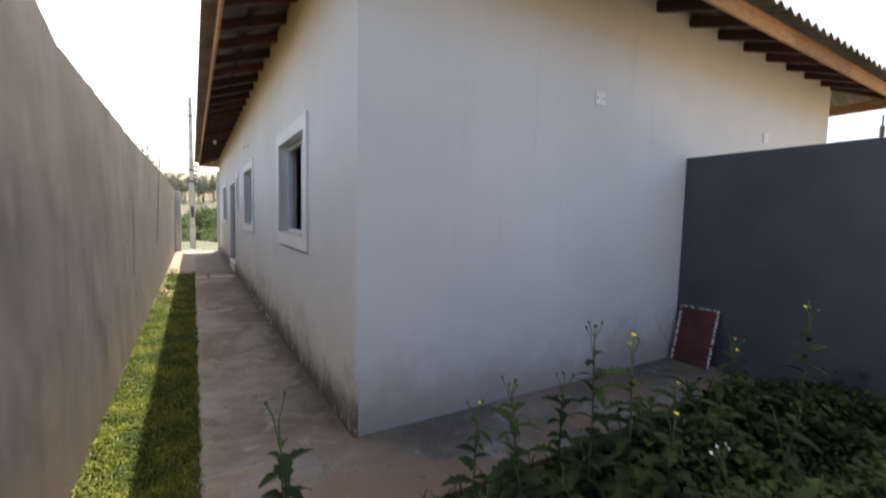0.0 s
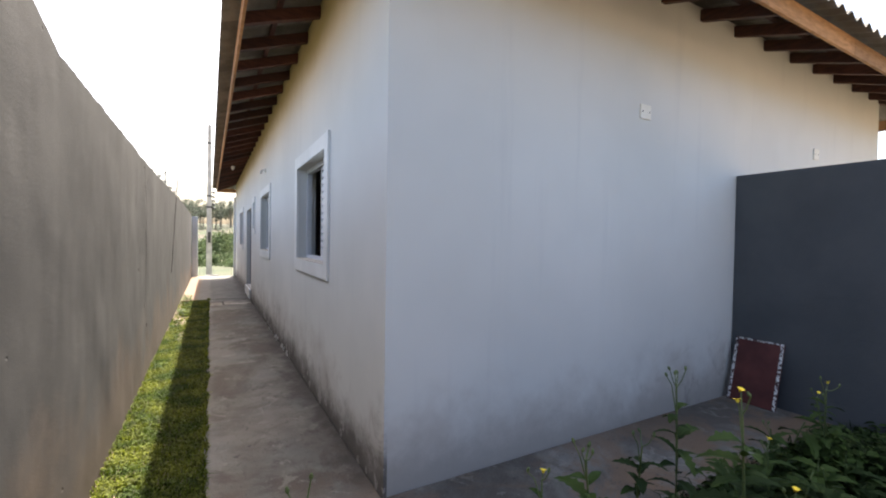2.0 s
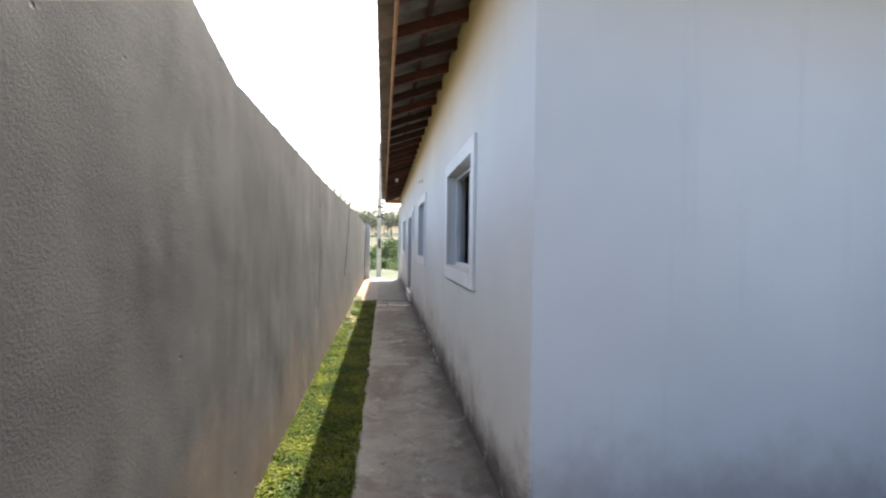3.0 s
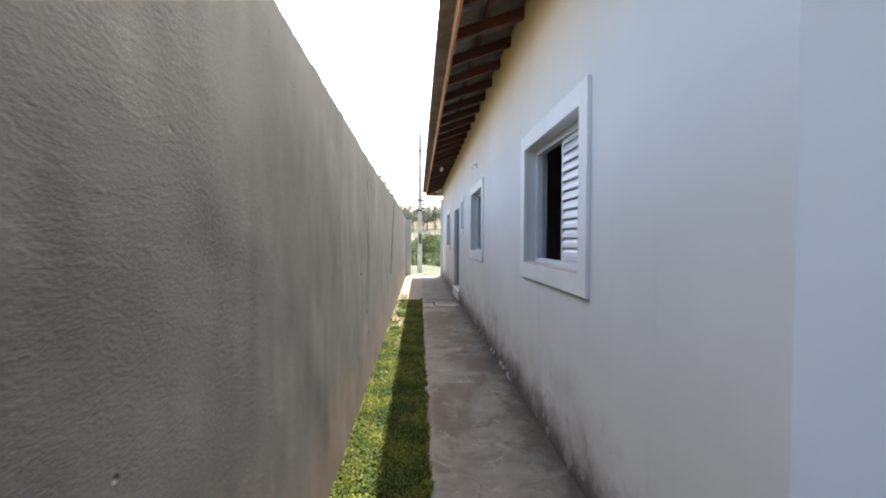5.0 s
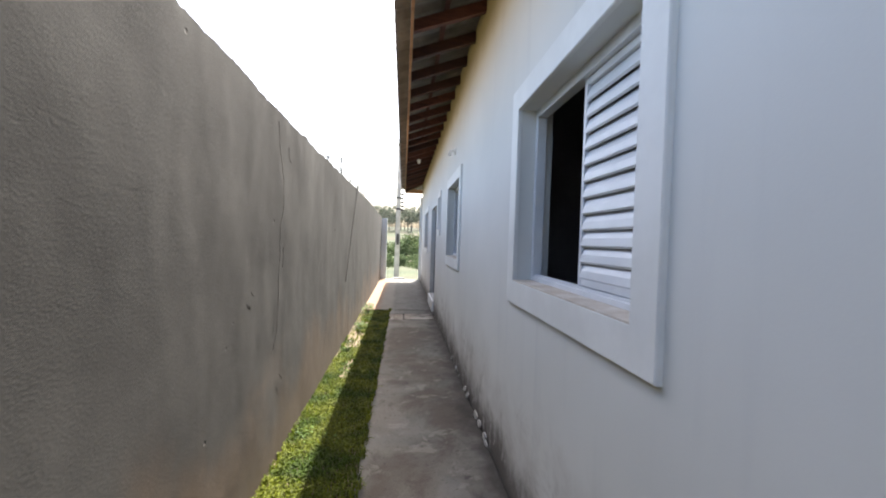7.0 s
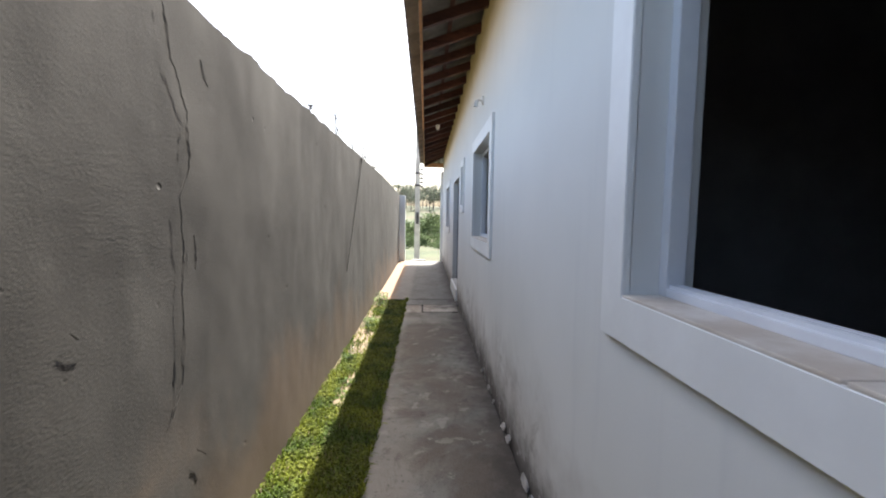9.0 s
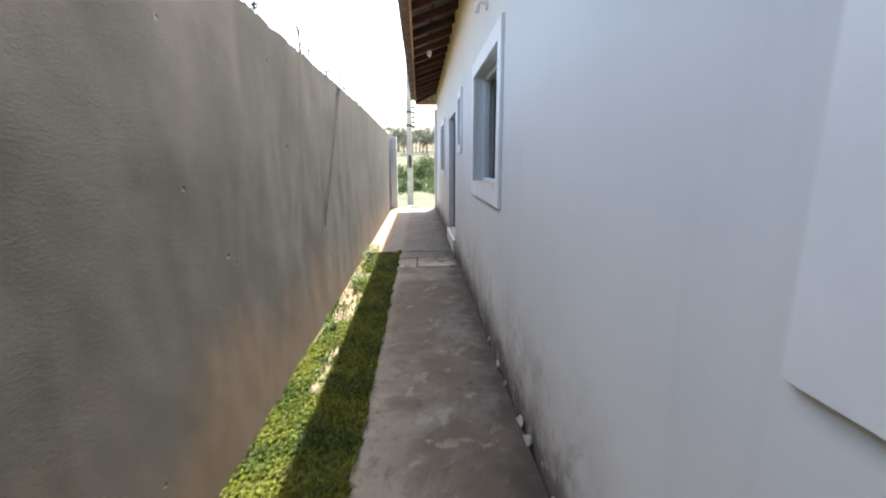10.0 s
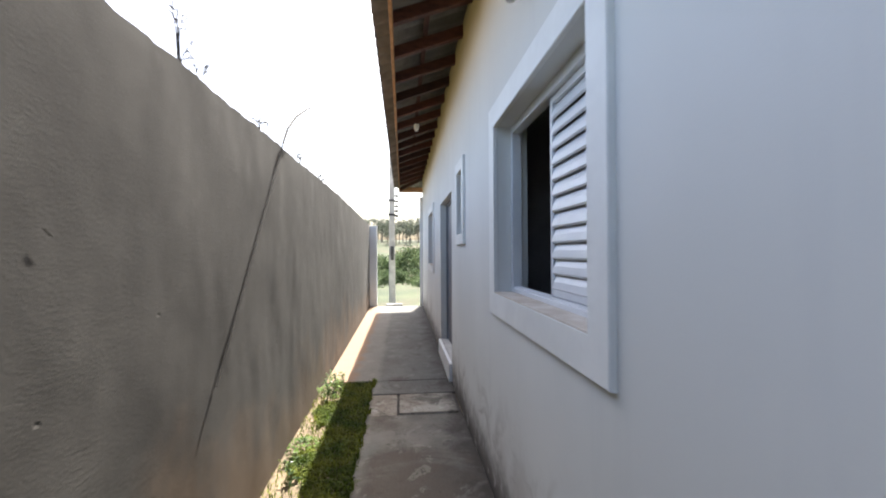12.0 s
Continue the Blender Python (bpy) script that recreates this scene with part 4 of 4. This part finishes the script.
def weed(x, y, height, seed, leaves=9, heads=3, blooms=1, head_mesh=None, lean=0.06, low=0.05, big=1.0, label="tall green weed with lobed leaves and yellow flowers"):
    Q = random.Random(seed)
    root = tagged(new("weed"), label, "weed", "tall weeds")
    root.location = (x, y, -0.035)
    lx, ly = Q.uniform(-lean, lean), Q.uniform(-lean, lean)
    pts = [Vector((lx * t * t + 0.008 * math.sin(7 * t + seed), ly * t * t + 0.008 * math.cos(5 * t + seed), height * t)) for t in (0, 0.2, 0.4, 0.6, 0.8, 0.93)]
    part("stem", tube(bmesh.new(), pts, [0.008, 0.007, 0.006, 0.005, 0.004, 0.003], 7), STEM, root)
    leaves = int(leaves * 2.3)
    for k in range(leaves):
        t = low + (0.86 - low) * (k + Q.random() * 0.6) / leaves
        i = min(4, int(t * 5))
        p = pts[i].lerp(pts[i + 1], t * 5 - i)
        lf = new("leaf", Q.choice(LEAVES))
        lf.parent = root
        sc = 0.88 * big * (1.1 - 0.4 * t) * Q.uniform(0.8, 1.2)
        lf.matrix_basis = Matrix.Translation(p) @ Euler((Q.uniform(-0.3, 0.3), Q.uniform(-0.5, 0.25), k * 2.4 + Q.uniform(-0.4, 0.4))).to_matrix().to_4x4() @ Matrix.Scale(sc, 4)
    for k in range(heads):
        a = k * 2.2 + Q.random()
        r = Q.uniform(0.015, 0.055)
        tip = pts[-1] + Vector((math.cos(a) * r, math.sin(a) * r, height * Q.uniform(0.03, 0.09)))
        part("flower_stalk", tube(bmesh.new(), [pts[-2 if k % 2 else -1], (pts[-1] + tip) / 2 + Vector((0, 0, -0.01)), tip], [0.0025, 0.002, 0.002], 5), STEM, root)
        fl = new("flower" if k < blooms else "bud", (head_mesh or FLOWER) if k < blooms else BUD)
        fl.parent = root
        fl.matrix_basis = Matrix.Translation(tip) @ Euler((Q.uniform(-0.5, 0.5), Q.uniform(-0.5, 0.5), 0)).to_matrix().to_4x4()
    return root


weed(0.36, 1.58, 0.82, 1, 11, 2, 0, low=0.15, big=1.0, label="leafy green weed stem beside the path")
weed(1.14, 1.68, 0.60, 2, 9, 3, 1)
weed(1.32, 1.60, 0.72, 3, 10, 5, 0, lean=0.10)
weed(1.68, 1.70, 0.66, 4, 11, 3, 0)
weed(1.80, 1.60, 0.90, 5, 12, 5, 0)
weed(1.62, 1.27, 0.94, 6, 10, 3, 2, low=0.25)
weed(1.87, 1.26, 0.58, 7, 10, 3, 1)
weed(1.75, 0.92, 0.62, 8, 6, 4, 4, SEED, label="green weed with small white seed heads")
weed(2.05, 0.80, 0.55, 9, 10, 0, 0, big=1.5, label="broad-leaved green weed in the yard")
weed(3.25, 1.25, 0.95, 10, 10, 5, 1)
weed(3.05, 1.55, 0.70, 11, 9, 3, 1)
weed(2.45, 1.55, 0.50, 12, 9, 3, 1)
weed(3.6, 1.75, 0.48, 13, 8, 3, 1)
weed(1.28, 1.50, 0.42, 14, 9, 0, 0)
weed(2.6, 1.1, 0.55, 15, 9, 2, 0)
R = random.Random(31)
for k in range(26):
    x = R.uniform(1.05, 3.4)
    y = R.uniform(1.15, 1.75) - 0.35 * max(0.0, 1.5 - x)
    weed(x, y, R.uniform(0.22, 0.48), 60 + k, R.randint(6, 9), R.choice((0, 0, 2)), 0, big=R.uniform(1.0, 1.5), lean=0.12, label="leafy young green weed without flowers")


def carpet(name, n, where, rng, material, label, lo=0.03, hi=0.30, size=0.05):
    """Broad leaves at all heights of a low weed cover; where(x, y) gives its depth."""
    verts, faces = [], []
    x0, x1, y0, y1 = where[0]
    for _ in range(n):
        x, y = rng.uniform(x0, x1), rng.uniform(y0, y1)
        depth = where[1](x, y)
        if depth <= 0:
            continue
        z = -0.03 + depth * (lo + (hi - lo) * rng.random() ** 0.7) / hi
        a, tip = rng.uniform(0, 6.28), rng.uniform(-0.5, 0.5)
        L = size * rng.uniform(0.6, 1.6)
        W = L * rng.uniform(0.28, 0.45)
        d = np.array((math.cos(a), math.sin(a), tip))
        s = np.array((-math.sin(a), math.cos(a), rng.uniform(-0.4, 0.4)))
        p = np.array((x, y, z))
        k = len(verts)
        up = np.array((0, 0, 1))
        for q in (p, p + d * L * 0.35 + s * W + up * W * 0.3, p + d * L * 0.75 + s * W * 0.75 + up * W * 0.2, p + d * L - up * L * 0.15, p + d * L * 0.75 - s * W * 0.75 + up * W * 0.2, p + d * L * 0.35 - s * W + up * W * 0.3, p + d * L * 0.5):
            verts.append(tuple(q))
        faces += [(k, k + 1, k + 6), (k + 1, k + 2, k + 6), (k + 2, k + 3, k + 6), (k + 3, k + 4, k + 6), (k + 4, k + 5, k + 6), (k + 5, k, k + 6)]
    return quick(name, verts, faces, material, None, label, "weeds", kind="stuff")


def yard_depth(x, y):
    d = min(1.0, (1.95 - y + 0.30 * noise.noise((x * 1.6, y * 1.6, 0)) - 0.5 * max(0, 1.9 - x)) / 0.5)
    if x < 0.9:
        return 0
    return 0.34 * max(0, d) * (0.65 + 0.9 * noise.noise((x * 2.3, y * 2.3, 5)))


rng = np.random.default_rng(11)
carpet("yard_weeds", 42000, ((0.9, 4.36, -0.4, 2.3), yard_depth), rng, WEEDS, "dense dark green weeds covering the back yard", size=0.028)
carpet("tall_yard_weeds", 9000, ((0.9, 4.36, -0.4, 2.2), lambda x, y: yard_depth(x, y) * (1.0 + 1.1 * max(0, noise.noise((x * 3.1, y * 3.1, 8))))), rng, WEEDS, "taller ragged weeds standing in the back yard", 0.12, 0.30, 0.045)
blades("yard_grass", np.stack((rng.uniform(1.0, 4.36, 9000), rng.uniform(-0.4, 1.93, 9000), np.full(9000, -0.034)), 1), rng, 0.05, 0.16, 0.004, WEEDS, "rough dark green grass among the yard weeds")


def strip_depth(x, y):
    c = noise.noise((y * 1.9, 4, 0)) + noise.noise((y * 5.3, 9, 0)) * 0.5
    if y > 10.65:
        return 0.17 if x < -0.20 else 0
    return 0.14 * max(0, c - 0.05) * (1.6 if x < -0.26 else 0.6)


carpet("strip_weeds", 5200, ((LX + 0.03, 0.0, 5.8, 11.25), strip_depth), rng, BRIGHT, "small bright weeds along the boundary wall foot", 0.02, 0.16, 0.022)
for k, (x, y, h) in enumerate(((-0.27, 10.95, 0.20), (-0.22, 11.15, 0.16), (-0.30, 10.7, 0.22), (-0.28, 9.3, 0.13), (-0.3, 8.2, 0.15))):
    w = weed(x, y, h, 40 + k, 8, 3, 1, SEED, 0.03, 0.1, 0.4, "small fresh weed at the boundary wall foot")

# ---- leaning board ----
board = tagged(new("leaning_board"), "dark maroon board with white-stained edges leaning on the grey wall", "board")
MAROON, mnt, mb = mat("maroon_board", 0.7)
mcol = blend(mnt, span(mnt, noise_of(mnt, coord(mnt), 6, 4), 0.3, 0.7), (0.075, 0.018, 0.016), (0.12, 0.032, 0.028))
mnt.links.new(mcol, mb.inputs["Base Color"])
bump(mnt, mb, noise_of(mnt, coord(mnt), 40, 3), 0.3, 0.003)
STAIN, snt, sb = mat("white_paint_stains", 0.8)
sv = span(snt, noise_of(snt, coord(snt), 55, 3, 0.6), 0.46, 0.54)
snt.links.new(blend(snt, sv, (0.05, 0.02, 0.02), (0.72, 0.72, 0.70)), sb.inputs["Base Color"])
bw, bh, bt = 0.37, 0.565, 0.018
part("panel", boxed(-bt, 0, 0, bw, 0, bh, bev=0.003), MAROON, board)
for a in ((0.0, 0.022, 0.0, bh), (bw - 0.022, bw, 0.0, bh), (0.0225, bw - 0.0225, bh - 0.016, bh)):
    part("edge_strip", boxed(-bt - 0.004, -bt + 0.001, *a, bev=0.001), STAIN, board, "white-stained edge strip")
board.matrix_basis = pose(4.268, 2.275, 0.002, 0, 14.5, 0)
